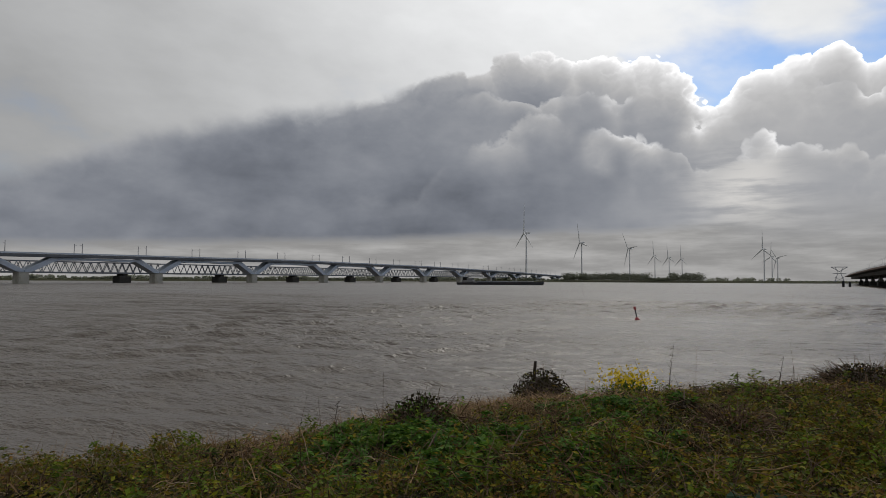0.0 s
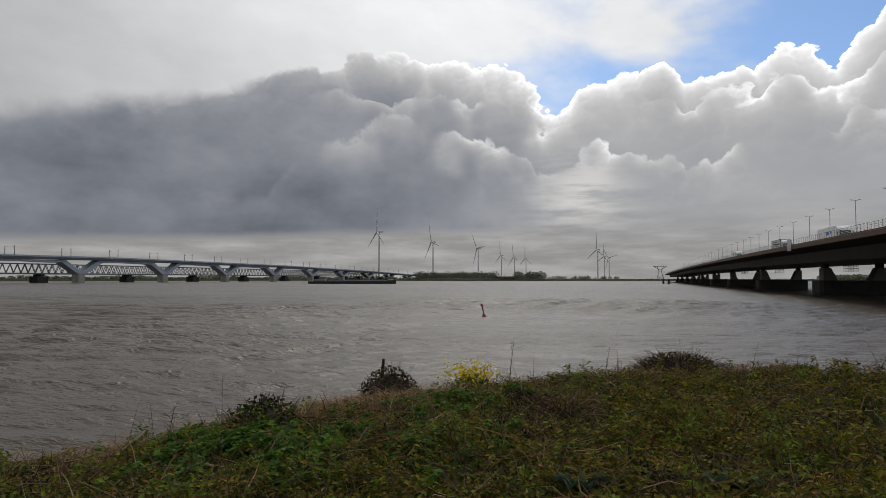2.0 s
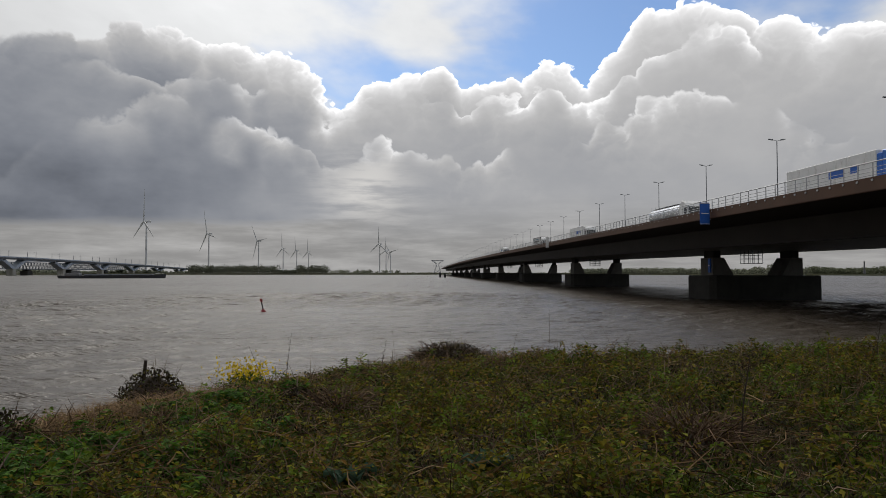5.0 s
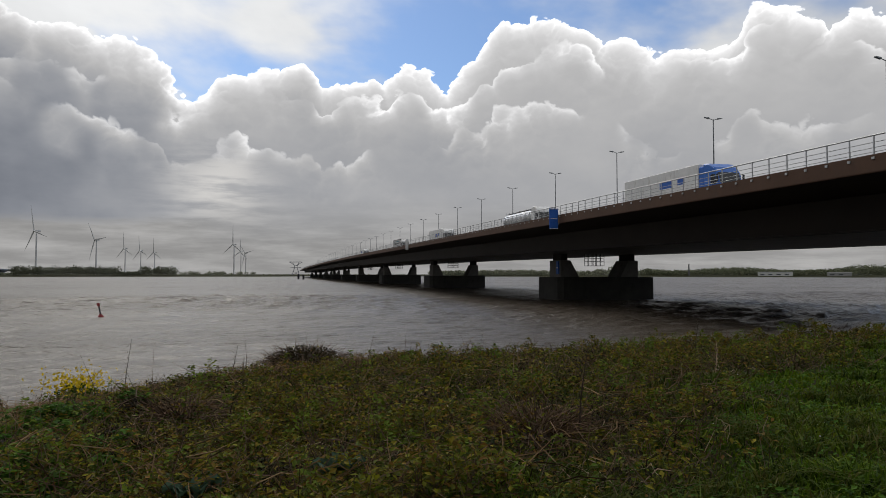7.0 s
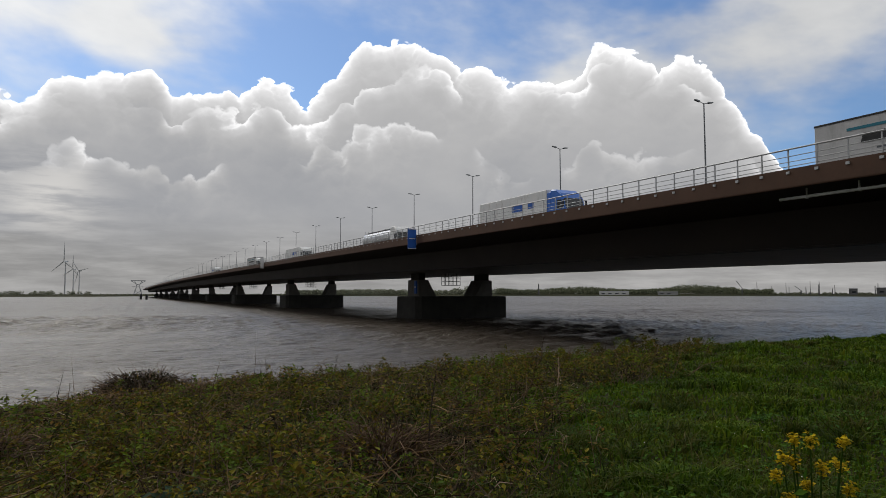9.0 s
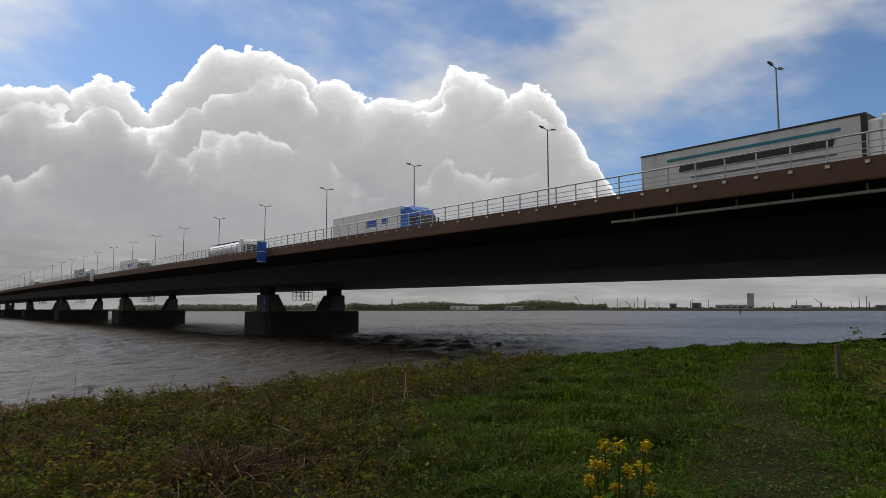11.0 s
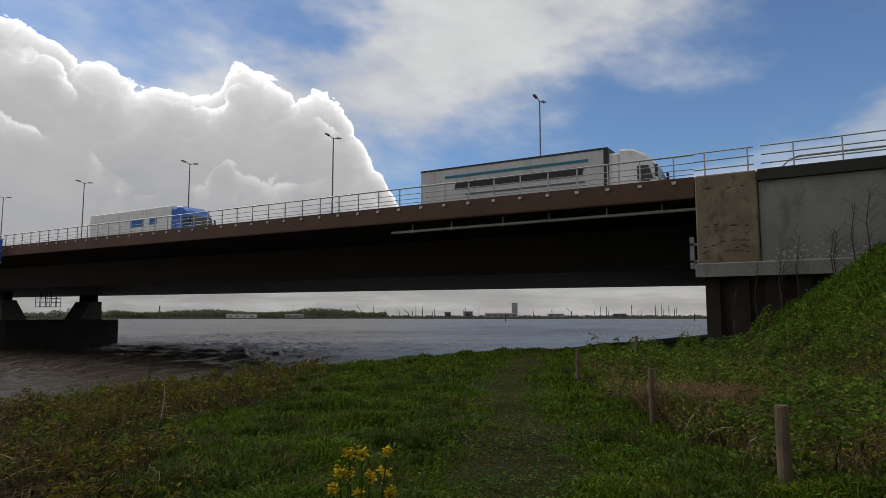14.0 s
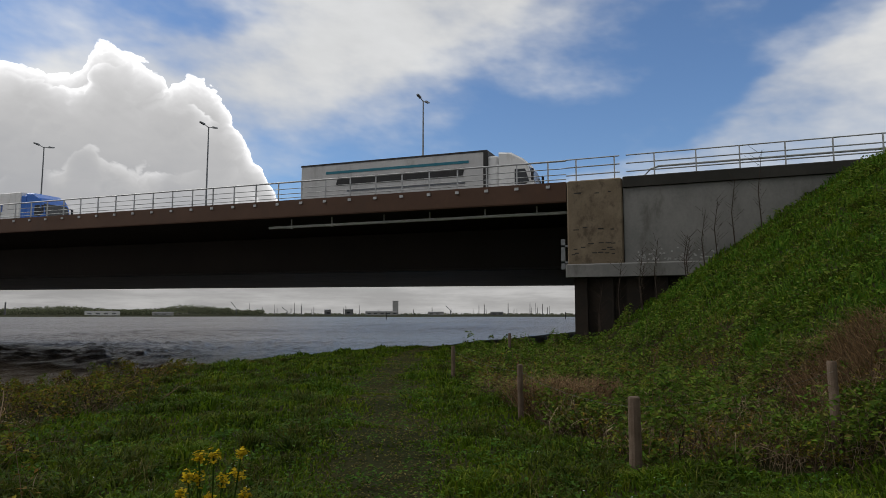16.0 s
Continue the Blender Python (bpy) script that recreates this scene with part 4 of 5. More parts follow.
def turbine(az, el, r, spin, yaw):
    x, y = bearing(az, r)
    hub = 4.4 + r * math.tan(radians(el))
    ob = thing("wind_turbine", "white three-bladed wind turbine on the far shore", "wind turbine", "wind turbines", at=(x, y, 1.8), rz=yaw)
    h = hub - 1.8
    part("tower", Shape().tube([(0, 0, 0), (0, 0, h * 0.5), (0, 0, h - 1)], 2.3, 10, 1.3), M_TURBINE, ob)
    nac = part("nacelle", Shape().box(-2.0, 2.0, -4, 8, h - 2, h + 2.2, 0.6), M_TURBINE, ob)
    length = h * 0.62
    for k in range(3):
        a = radians(spin + 120 * k)
        ux, uz = math.sin(a), math.cos(a)
        px, pz = uz, -ux
        rings = []
        for s, c, th in ((0.0, 1.0, 1.0), (0.06, 1.1, 0.9), (0.2, 2.0, 0.5), (0.6, 1.2, 0.3), (1.0, 0.3, 0.1)):
            bx, bz = ux * length * s, uz * length * s
            rings.append([(bx - px * c, -5.5 - th, h + bz - pz * c), (bx + px * c, -5.5 - th, h + bz + pz * c), (bx + px * c, -5.5 + th, h + bz + pz * c), (bx - px * c, -5.5 + th, h + bz - pz * c)])
        part("blade", Shape().loft(rings), M_TURBINE, nac)
    part("hub", Shape().tube([(0, -4, h), (0, -6.2, h), (0, -7.4, h)], 1.9, 12, 0.6), M_TURBINE, nac)


for az, el, r, spin, yaw in ((-22.4, 4.05, 1420, 2, -48), (-17.7, 3.18, 1750, -16, -48), (-13.75, 2.62, 2100, -35, -48), (-11.73, 2.0, 2700, -5, -48), (-10.61, 1.86, 2900, -8, -48),
                             (-9.61, 1.74, 3100, -2, -48), (-3.54, 2.45, 2250, 0, -48), (-2.99, 1.86, 2900, 4, -48), (-2.6, 1.75, 3100, -40, -48)):
    turbine(az, el, r, spin, yaw)

px, py = bearing(1.5, 1190)
pylon = thing("power_pylon", "dark lattice power pylon on the far shore", "pylon", at=(px, py, 1.8))
lat = Shape()
for sx in (-1, 1):
    for sy in (-1, 1):
        lat.tube([(sx * 6.5, sy * 6.5, 0), (sx * 1.8, sy * 1.8, 15), (sx * 5.5, sy * 1.0, 24)], 0.5, 4)
lat.tube([(-5.5, 0, 8), (5.5, 0, 1)], 0.4, 4).tube([(5.5, 0, 8), (-5.5, 0, 1)], 0.4, 4)
part("lattice", lat, M_TRUSS, pylon)
part("cross_arm", Shape().tube([(-11, 0, 24), (11, 0, 24)], 0.7, 4).tube([(-9, 0, 14), (9, 0, 14)], 0.5, 4).tube([(-11, 0, 24), (0, 0, 17)], 0.5, 4).tube([(11, 0, 24), (0, 0, 17)], 0.5, 4), M_TRUSS, pylon)

rng = np.random.default_rng(11)


def leaf_mesh(name, centres, size, material, flat=0.0, long=1.6):
    """Many small folded leaves. size: one number a leaf. flat: 0 any way up, 1 lying flat."""
    n = len(centres)
    nrm = rng.normal(size=(n, 3))
    nrm[:, 2] = np.abs(nrm[:, 2]) + flat * 3
    nrm /= np.linalg.norm(nrm, axis=1)[:, None]
    a = np.cross(nrm, rng.normal(size=(n, 3)))
    a /= np.linalg.norm(a, axis=1)[:, None]
    b = np.cross(nrm, a)
    s = np.asarray(size)[:, None]
    tip = centres + a * s * long * 0.5
    root = centres - a * s * long * 0.5
    l = centres + b * s * 0.42 + nrm * s * 0.16
    r = centres - b * s * 0.42 + nrm * s * 0.16
    verts = np.stack([root, l, tip, r], 1).reshape(-1, 3)
    k = np.arange(n)[:, None] * 4
    idx = (k + np.array([0, 2, 1, 0, 3, 2])).ravel()
    return raw_mesh(name, verts, np.full(2 * n, 3), idx, material)


def blade_mesh(name, roots, height, width, material, lean=0.5, wind=(0.25, 0.1)):
    """Bent grass blades from the ground up."""
    n = len(roots)
    ang = rng.uniform(0, 2 * math.pi, n)
    side = np.stack([np.cos(ang), np.sin(ang), np.zeros(n)], 1)
    bend = rng.normal(0, lean, (n, 2)) + np.array(wind)
    h, w = np.asarray(height)[:, None], np.asarray(width)[:, None]
    mid = roots + np.concatenate([bend * h * 0.25, h * 0.62], 1)
    tip = roots + np.concatenate([bend * h * 0.9, h * (1 - 0.25 * np.minimum(1, np.hypot(bend[:, :1], bend[:, 1:])))], 1)
    verts = np.stack([roots - side * w, roots + side * w, mid - side * w * 0.8, mid + side * w * 0.8, tip], 1).reshape(-1, 3)
    k = np.arange(n)[:, None] * 5
    idx = (k + np.array([0, 1, 3, 2, 2, 3, 4])).ravel()
    return raw_mesh(name, verts, np.tile([4, 3], n), idx, material)


def stem_mesh(name, a, b, c, r, material):
    """Thin three-sided stems from a over b to c."""
    n = len(a)
    d = c - a
    u = np.cross(d, rng.normal(size=(n, 3)))
    u /= np.linalg.norm(u, axis=1)[:, None]
    w = np.cross(d, u)
    w /= np.linalg.norm(w, axis=1)[:, None]
    rr = np.asarray(r)[:, None]
    rows = []
    for p, g in ((a, 1.0), (b, 0.8), (c, 0.35)):
        for q in range(3):
            th = 2 * math.pi * q / 3
            rows.append(p + (u * math.cos(th) + w * math.sin(th)) * rr * g)
    verts = np.stack(rows, 1).reshape(-1, 3)
    f = []
    for s in (0, 3):
        for q in range(3):
            f += [s + q, s + (q + 1) % 3, s + 3 + (q + 1) % 3, s + 3 + q]
    idx = (np.arange(n)[:, None] * 9 + np.array(f)).ravel()
    return raw_mesh(name, verts, np.full(6 * n, 4), idx, material)


def cane_mesh(name, root, heading, reach, rise, r, material, leaf_material=None, leaf=0.04):
    """Arching canes that rise from the root and bow over to touch down again, with leaves along them."""
    n, m = len(root), 7
    t = np.linspace(0, 1, m)[None, :, None]
    way = np.stack([np.cos(heading), np.sin(heading), np.zeros(n)], 1)[:, None, :]
    lift = (np.asarray(rise)[:, None, None] * (3.1 * t * (1 - t) * (1 - 0.35 * t) + 0.06 * t)) * np.array([0, 0, 1.0])
    p = root[:, None, :] + way * np.asarray(reach)[:, None, None] * t + lift + rng.normal(0, 0.025, (n, m, 3)) * np.minimum(1, t * 4)
    side = np.stack([-np.sin(heading), np.cos(heading), np.zeros(n)], 1)[:, None, :]
    rr = np.asarray(r)[:, None, None] * (1 - 0.7 * t)
    up = np.array([0, 0, 1.0])
    verts = np.stack([p + side * rr, p - side * rr * 0.5 + up * rr * 0.87, p - side * rr * 0.5 - up * rr * 0.87], 2).reshape(-1, 3)
    f = []
    for s in range(m - 1):
        for q in range(3):
            f += [s * 3 + q, s * 3 + (q + 1) % 3, s * 3 + 3 + (q + 1) % 3, s * 3 + 3 + q]
    idx = (np.arange(n)[:, None] * m * 3 + np.array(f)).ravel()
    me = raw_mesh(name, verts, np.full(3 * (m - 1) * n, 4), idx, material)
    if leaf_material:
        c = np.repeat(p[:, 1:, :].reshape(-1, 3), 4, 0)
        c = c + rng.normal(0, 0.04, c.shape)
        tagged(new(name + "_leaves", leaf_mesh(name + "_leaves", c, rng.uniform(0.5, 1.3, len(c)) * leaf, leaf_material, 0.4)), "sparse leaves along arching bramble canes", "brambles", kind="stuff")
    return me


def wood(name, label, az0, az1, r0, r1, h_of, n, size, material):
    """A far belt of trees: clumps of leaves over short trunks, with an uneven top."""
    m = max(4, n // 26)
    ta = rng.uniform(az0, az1, m)
    tr = rng.uniform(r0, r1, m)
    th = np.array([h_of(a) for a in ta]) * (0.45 + 0.55 * rng.beta(2.0, 1.3, m))
    k = rng.integers(0, m, n)
    q = rng.normal(size=(n, 3))
    q /= np.linalg.norm(q, axis=1)[:, None]
    q *= rng.uniform(0.35, 1.0, (n, 1)) ** 0.6
    wide = th[k] * rng.uniform(0.38, 0.6, n)
    c = np.stack([tr[k] * np.sin(np.radians(ta[k])) + q[:, 0] * wide, tr[k] * np.cos(np.radians(ta[k])) + q[:, 1] * wide, 1.6 + th[k] * (0.55 + 0.45 * q[:, 2])], 1)
    ob = new(name, leaf_mesh(name, c, rng.uniform(0.7, 1.5, n) * size, material, long=1.2))
    return tagged(ob, label, "trees", kind="stuff")


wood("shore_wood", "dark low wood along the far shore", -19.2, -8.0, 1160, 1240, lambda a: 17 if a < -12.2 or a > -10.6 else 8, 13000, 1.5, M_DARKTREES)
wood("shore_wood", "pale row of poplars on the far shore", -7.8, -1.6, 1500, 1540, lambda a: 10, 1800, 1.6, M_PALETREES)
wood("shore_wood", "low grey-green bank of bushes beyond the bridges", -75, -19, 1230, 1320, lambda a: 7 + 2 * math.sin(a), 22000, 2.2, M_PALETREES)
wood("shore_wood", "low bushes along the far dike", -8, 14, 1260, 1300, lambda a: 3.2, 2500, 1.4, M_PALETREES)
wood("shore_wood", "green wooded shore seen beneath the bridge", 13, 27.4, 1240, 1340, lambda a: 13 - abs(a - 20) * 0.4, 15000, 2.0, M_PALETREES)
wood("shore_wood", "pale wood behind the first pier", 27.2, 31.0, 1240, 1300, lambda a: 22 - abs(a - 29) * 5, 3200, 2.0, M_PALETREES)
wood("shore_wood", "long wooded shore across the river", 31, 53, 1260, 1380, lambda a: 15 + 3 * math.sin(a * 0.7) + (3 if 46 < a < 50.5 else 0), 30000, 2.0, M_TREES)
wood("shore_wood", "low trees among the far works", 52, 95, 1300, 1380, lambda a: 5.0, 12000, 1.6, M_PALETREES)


def shed(label, az, w, h, r, material, d=20):
    x, y = bearing(az, r)
    ob = thing("industrial_building", label, "building", "works on the far shore", at=(x, y, 1.6), rz=-az)
    b = part("wall_block", Shape().box(-w / 2, w / 2, 0, d, 0, h, 0.0), material, ob)
    part("roof", Shape().side([(-0.4, h), (d + 0.4, h), (d / 2, h + 1.2)], -w / 2 - 0.3, w / 2 + 0.3), M_BUILD_DARK, ob)
    for i in range(int(w // 12)):
        part("window", Shape().box(-w / 2 + 4 + i * 12, -w / 2 + 10 + i * 12, -0.1, 0.2, h * 0.35, h * 0.6), M_GLASS, b)


shed("long low white warehouse on the far shore", 41.0, 52, 6, 1225, M_SHED)
shed("low grey shed on the far shore", 45.3, 34, 5, 1230, M_BUILD)
shed("tall grey block among the far works", 64.2, 11, 27, 1260, M_BUILD)
shed("long low works hall on the far shore", 63.0, 60, 7, 1240, M_BUILD)
shed("grey works building on the far shore", 60.2, 16, 11, 1250, M_BUILD_DARK)
shed("dark works building on the far shore", 58.4, 12, 10, 1250, M_BUILD_DARK)
shed("low shed at the water's edge", 67.7, 30, 6, 1240, M_BUILD)
shed("low dark shed among trees", 73.0, 24, 6, 1240, M_BUILD_DARK)


def stack(az, h, r=1270, w=0.9):
    x, y = bearing(az, r)
    ob = thing("chimney", "slim grey industrial chimney on the far shore", "chimney", "far chimneys", at=(x, y, 1.6))
    part("shaft", Shape().tube([(0, 0, 0), (0, 0, h)], w, 8, w * 0.6), M_BUILD_DARK, ob)
    part("rim", Shape().tube([(0, 0, h - 1), (0, 0, h + 0.2)], w * 0.9, 8), M_BUILD, ob)


stack(34.7, 21, 1260, 1.6)
for i in range(34):
    stack(float(rng.choice([53, 55.5, 57, 60.5, 62, 66, 68.5, 71, 72.5, 74, 75, 77]) + rng.normal(0, 0.7)), float(rng.uniform(9, 24)), 1270 + i * 2, float(rng.uniform(0.5, 1.0)))
for az, h in ((50.9, 24), (69.0, 18), (55.0, 15)):
    x, y = bearing(az, 1250)
    cr = thing("harbour_crane", "slim harbour crane with raised jib", "crane", "far cranes", at=(x, y, 1.6), rz=-az)
    part("mast", Shape().box(-1, 1, -1, 1, 0, h * 0.45), M_BUILD_DARK, cr)
    part("jib", Shape().tube([(2, 0, h * 0.4), (-9, 0, h)], 0.6, 4), M_BUILD_DARK, cr)


# ---- plants of the bank ----
def scatter(n, az0, az1, r0, r1, power=1.3):
    az = np.radians(rng.uniform(az0, az1, n))
    r = r0 + (r1 - r0) * rng.uniform(0, 1, n) ** power
    return r * np.sin(az), r * np.cos(az)


PATH = np.array([(1.0, -1.0), (4.0, 1.2), (7.1, 2.9), (15.0, 7.2), (27.0, 12.0), (40.0, 15.0)])


def line_gap(x, y, pts):
    best = np.full(np.shape(x), 1e9)
    for (ax, ay), (bx, by) in zip(pts[:-1], pts[1:]):
        k = np.clip(((x - ax) * (bx - ax) + (y - ay) * (by - ay)) / ((bx - ax) ** 2 + (by - ay) ** 2), 0, 1)
        best = np.minimum(best, np.hypot(x - ax - k * (bx - ax), y - ay - k * (by - ay)))
    return best


def in_scrub(x, y):
    return (y > 3.1 + 0.72 * x + 0.9 * rng.normal(0, 0.45, np.shape(x)) + 0.7 * np.sin(x * 1.1) + 0.4 * np.sin(y * 2.3)) & (inland(x, y) > 0.0)


def behind_fence(x, y):
    fx = np.interp(y, [-6.5, -2.0, 0.5, 2.75, 6.6, 7.6], [10.5, 9.4, 8.3, 11.5, 18.6, 22.5])
    return (x > fx + 0.15) & (dike(x, y) < 3.7 + 0.5 * np.sin(x * 0.8 + y)) & (y < 8.5) & (x < WALL_X - 0.5)


def at_ground(x, y, lift=0.0):
    return np.stack([x, y, ground_z(x, y) + lift], 1)


def kept(x, y, keep):
    return x[keep], y[keep]


# lawn
x, y = kept(*(p := scatter(270000, 15, 125, 2.6, 44, 1.7)), ~in_scrub(*p) & (inland(*p) > 0.05) & ~behind_fence(*p) & (p[0] < WALL_X + 6))
gap = line_gap(x, y, PATH)
worn = np.clip(1.25 - gap / (0.85 + 0.25 * np.sin(x * 0.9) + 0.15 * np.sin(y * 2.3)), 0, 1)
use = rng.uniform(size=len(x)) > worn * 0.55
x, y, worn = x[use], y[use], worn[use]
r = np.hypot(x, y)
tuft = np.clip(np.sin(x * 2.1 + np.sin(y * 1.7)) * np.sin(y * 1.9 + x * 0.6), 0, 1) ** 2
h = (0.05 + 0.08 * rng.uniform(size=len(x)) + 0.20 * tuft) * (1 - 0.78 * worn) * (0.8 + r * 0.012)
lawn = new("meadow_grass", blade_mesh("meadow_grass", at_ground(x, y, -0.01), h, 0.0045 + 0.0010 * r, M_GRASS, 0.7))
tagged(lawn, "bright green spring grass on the river bank", "grass", kind="stuff")
# worn path's short yellowish growth
x, y = kept(*(p := scatter(120000, 15, 95, 2.6, 40, 1.4)), (line_gap(*p, PATH) < 1.35 * rng.uniform(size=120000) ** 0.6))
new_ob = new("trodden_growth", leaf_mesh("trodden_growth", at_ground(x, y, 0.02), rng.uniform(0.010, 0.028, len(x)) * (0.8 + np.hypot(x, y) * 0.05), M_TRODDEN, 1.0))
tagged(new_ob, "short trampled clover and grass on the worn path", "grass", kind="stuff")
# taller darker tussocks and pale specks in the lawn
cx, cy = kept(*(p := scatter(900, 18, 110, 3.4, 30, 1.3)), ~in_scrub(*p) & (inland(*p) > 0.3) & ~behind_fence(*p) & (line_gap(*p, PATH) > 1.1) & (p[0] < 31))
k = np.repeat(np.arange(len(cx)), 70)
spread = (0.05 + 0.13 * rng.uniform(size=len(cx)))[k]
x, y = cx[k] + rng.normal(0, 1, len(k)) * spread, cy[k] + rng.normal(0, 1, len(k)) * spread
tagged(new("grass_tussocks", blade_mesh("grass_tussocks", at_ground(x, y, -0.01), (0.12 + 0.16 * rng.uniform(size=len(cx)))[k] * rng.uniform(0.5, 1.1, len(k)), 0.004 + 0.0006 * np.hypot(x, y), M_ROUGH, 1.1)), "taller dark grass tussocks in the meadow", "grass", kind="stuff")
x, y = kept(*(p := scatter(1500, 18, 100, 3.0, 22, 1.2)), ~in_scrub(*p) & (inland(*p) > 0.3) & ~behind_fence(*p) & (np.sin(p[0] * 1.2) * np.sin(p[1] * 1.4 + 1) > 0.1))
tagged(new("daisies", leaf_mesh("daisies", at_ground(x, y, 0.09), rng.uniform(0.010, 0.020, len(x)), M_WHITE, 1.0, 1.0)), "tiny white daisies dotted in the grass", "flowers", kind="stuff")
cx, cy = kept(*(p := scatter(1500, 20, 100, 3.2, 26, 1.2)), ~in_scrub(*p) & (inland(*p) > 0.4) & ~behind_fence(*p))
k = np.repeat(np.arange(len(cx)), 16)
x, y = cx[k] + rng.normal(0, 0.07, len(k)), cy[k] + rng.normal(0, 0.07, len(k))
tagged(new("meadow_weeds", leaf_mesh("meadow_weeds", at_ground(x, y, rng.uniform(0.03, 0.14, len(k))), rng.uniform(0.02, 0.05, len(k)), M_NETTLE, 0.8)), "broad-leaved weeds low in the meadow grass", "weeds", kind="stuff")
# slope of the embankment
x, y = kept(*(p := scatter(150000, 66, 135, 9, 64, 1.2)), (dike(*p) > 3.0) & (p[0] < WALL_X - 0.05) & ~behind_fence(*p))
r = np.hypot(x, y)
clump = np.clip(np.sin(x * 1.5 + y) * np.sin(y * 1.3 - x * 0.4), 0, 1)
slope_k = 0.55 + 0.45 * np.sin(x * 0.7 + 1.3 * np.sin(y * 0.6)) * np.sin(y * 0.8 + 0.5)
slope = new("slope_grass", blade_mesh("slope_grass", at_ground(x, y, -0.02), (0.08 + 0.10 * rng.uniform(size=len(x)) + 0.16 * clump + 0.12 * slope_k * clump) * (0.8 + 0.015 * r), 0.004 + 0.0008 * r, M_SLOPE, 0.6))
tagged(slope, "thick green grass on the embankment slope", "grass", kind="stuff")
x, y = kept(*(p := scatter(9000, 84, 125, 20, 60, 1.0)), (dike(*p) > 6.0) & (p[0] < WALL_X - 0.2) & (np.sin(p[0] * 0.9) * np.sin(p[1] * 1.1 + 1) > 0.2))
tagged(new("slope_flowers", leaf_mesh("slope_flowers", at_ground(x, y, 0.22), rng.uniform(0.03, 0.07, len(x)), M_YELLOWGREEN, 0.6)), "yellowish flowering weeds on the slope", "weeds", kind="stuff")


cx, cy = kept(*(p := scatter(2600, 70, 130, 12, 56, 1.1)), (dike(*p) > 3.6) & (p[0] < WALL_X - 0.4) & ~behind_fence(*p))
k = np.repeat(np.arange(len(cx)), 30)
sp = (0.10 + 0.22 * rng.uniform(size=len(cx)))[k]
x, y = cx[k] + rng.normal(0, 1, len(k)) * sp, cy[k] + rng.normal(0, 1, len(k)) * sp
tagged(new("slope_weeds", leaf_mesh("slope_weeds", at_ground(x, y, rng.uniform(0.08, 0.34, len(k))), rng.uniform(0.04, 0.09, len(k)) * (0.8 + 0.012 * np.hypot(x, y)), M_BRAMBLE, 0.5)), "leafy weed clumps scattered over the grassy slope", "weeds", kind="stuff")


def bushes(name, label, cx, cy, high, wide, per, leaf, material, stems=5, stem_material=None, flat=0.4, category="scrub", stalk=0.004):
    """Low growth as one carpet: leaves gathered on leaning stems from each root."""
    n = len(cx)
    k = np.repeat(np.arange(n), per)
    hh, ww = np.asarray(high)[k], np.asarray(wide)[k]
    u = rng.beta(2.2, 1.2, len(k))
    ang = rng.uniform(0, 2 * math.pi, len(k))
    rad = ww * np.sqrt(rng.uniform(0, 1, len(k))) * np.sqrt(np.maximum(0.05, 1.1 - u))
    x, y = cx[k] + rad * np.cos(ang), cy[k] + rad * np.sin(ang)
    c = np.stack([x, y, ground_z(x, y) + hh * u], 1)
    size = leaf * rng.uniform(0.55, 1.35, len(k)) * (0.75 + np.hypot(x, y) * 0.022)
    ob = tagged(new(name, leaf_mesh(name, c, size, material, flat)), label, category, kind="stuff")
    if stems:
        k = np.repeat(np.arange(n), stems)
        a = at_ground(cx[k], cy[k], -0.03)
        lean = rng.normal(0, 0.55, (len(k), 2)) * np.asarray(wide)[k][:, None] * 1.3
        top = a + np.concatenate([lean, (np.asarray(high)[k] * rng.uniform(0.7, 1.25, len(k)))[:, None]], 1)
        mid = (a + top) / 2 + rng.normal(0, 0.05, (len(k), 3))
        ob2 = new(name + "_stems", stem_mesh(name + "_stems", a, mid, top, np.full(len(k), stalk) * (0.7 + np.hypot(a[:, 0], a[:, 1]) * 0.05), stem_material or M_TWIG))
        tagged(ob2, "bare brown stems standing through the low scrub", "stems", kind="stuff")
    return ob


# weedy scrub between lawn and water
def swell(x, y):
    """Where the growth stands tall, from 0 to 1, in drifts a metre or two across."""
    a = np.sin(x * 1.9 + 1.3 * np.sin(y * 1.1)) * np.sin(y * 1.7 + 1.1 * np.sin(x * 0.9 + 2))
    b = np.sin(x * 4.3 + 2 * np.sin(y * 2.1)) * np.sin(y * 3.9 + np.sin(x * 2.7))
    return np.clip(0.5 + 0.4 * a + 0.25 * b, 0, 1)


x, y = kept(*(p := scatter(7000, -72, 75, 3.2, 30, 1.25)), in_scrub(*p) & ~((p[0] < -0.3) & (p[1] < 11)) & (rng.uniform(size=7000) < 0.25 + swell(*p)))
hi = (0.04 + 0.62 * swell(x, y) ** 1.6) * rng.uniform(0.6, 1.15, len(x)) * np.clip(0.25 + inland(x, y) / 5, 0.25, 1)
bushes("bank_scrub", "low weedy scrub with yellow-green and brown leaves", x, y, hi, 0.14 + 0.22 * rng.uniform(size=len(x)), 52, 0.044, M_SCRUB, 2)
x, y = kept(*(p := scatter(2600, -72, 10, 4.5, 24, 1.2)), in_scrub(*p) & (p[0] < 1.5) & (inland(*p) > 1.3))
bushes("bank_weeds", "mixed low green weeds along the bank", x, y, 0.10 + 0.26 * rng.uniform(size=len(x)), 0.18 + 0.2 * rng.uniform(size=len(x)), 46, 0.040, M_SCRUB, 2)
x, y = kept(*(p := scatter(900, -70, 62, 4, 24, 1.2)), in_scrub(*p) & (swell(*p) > 0.45))
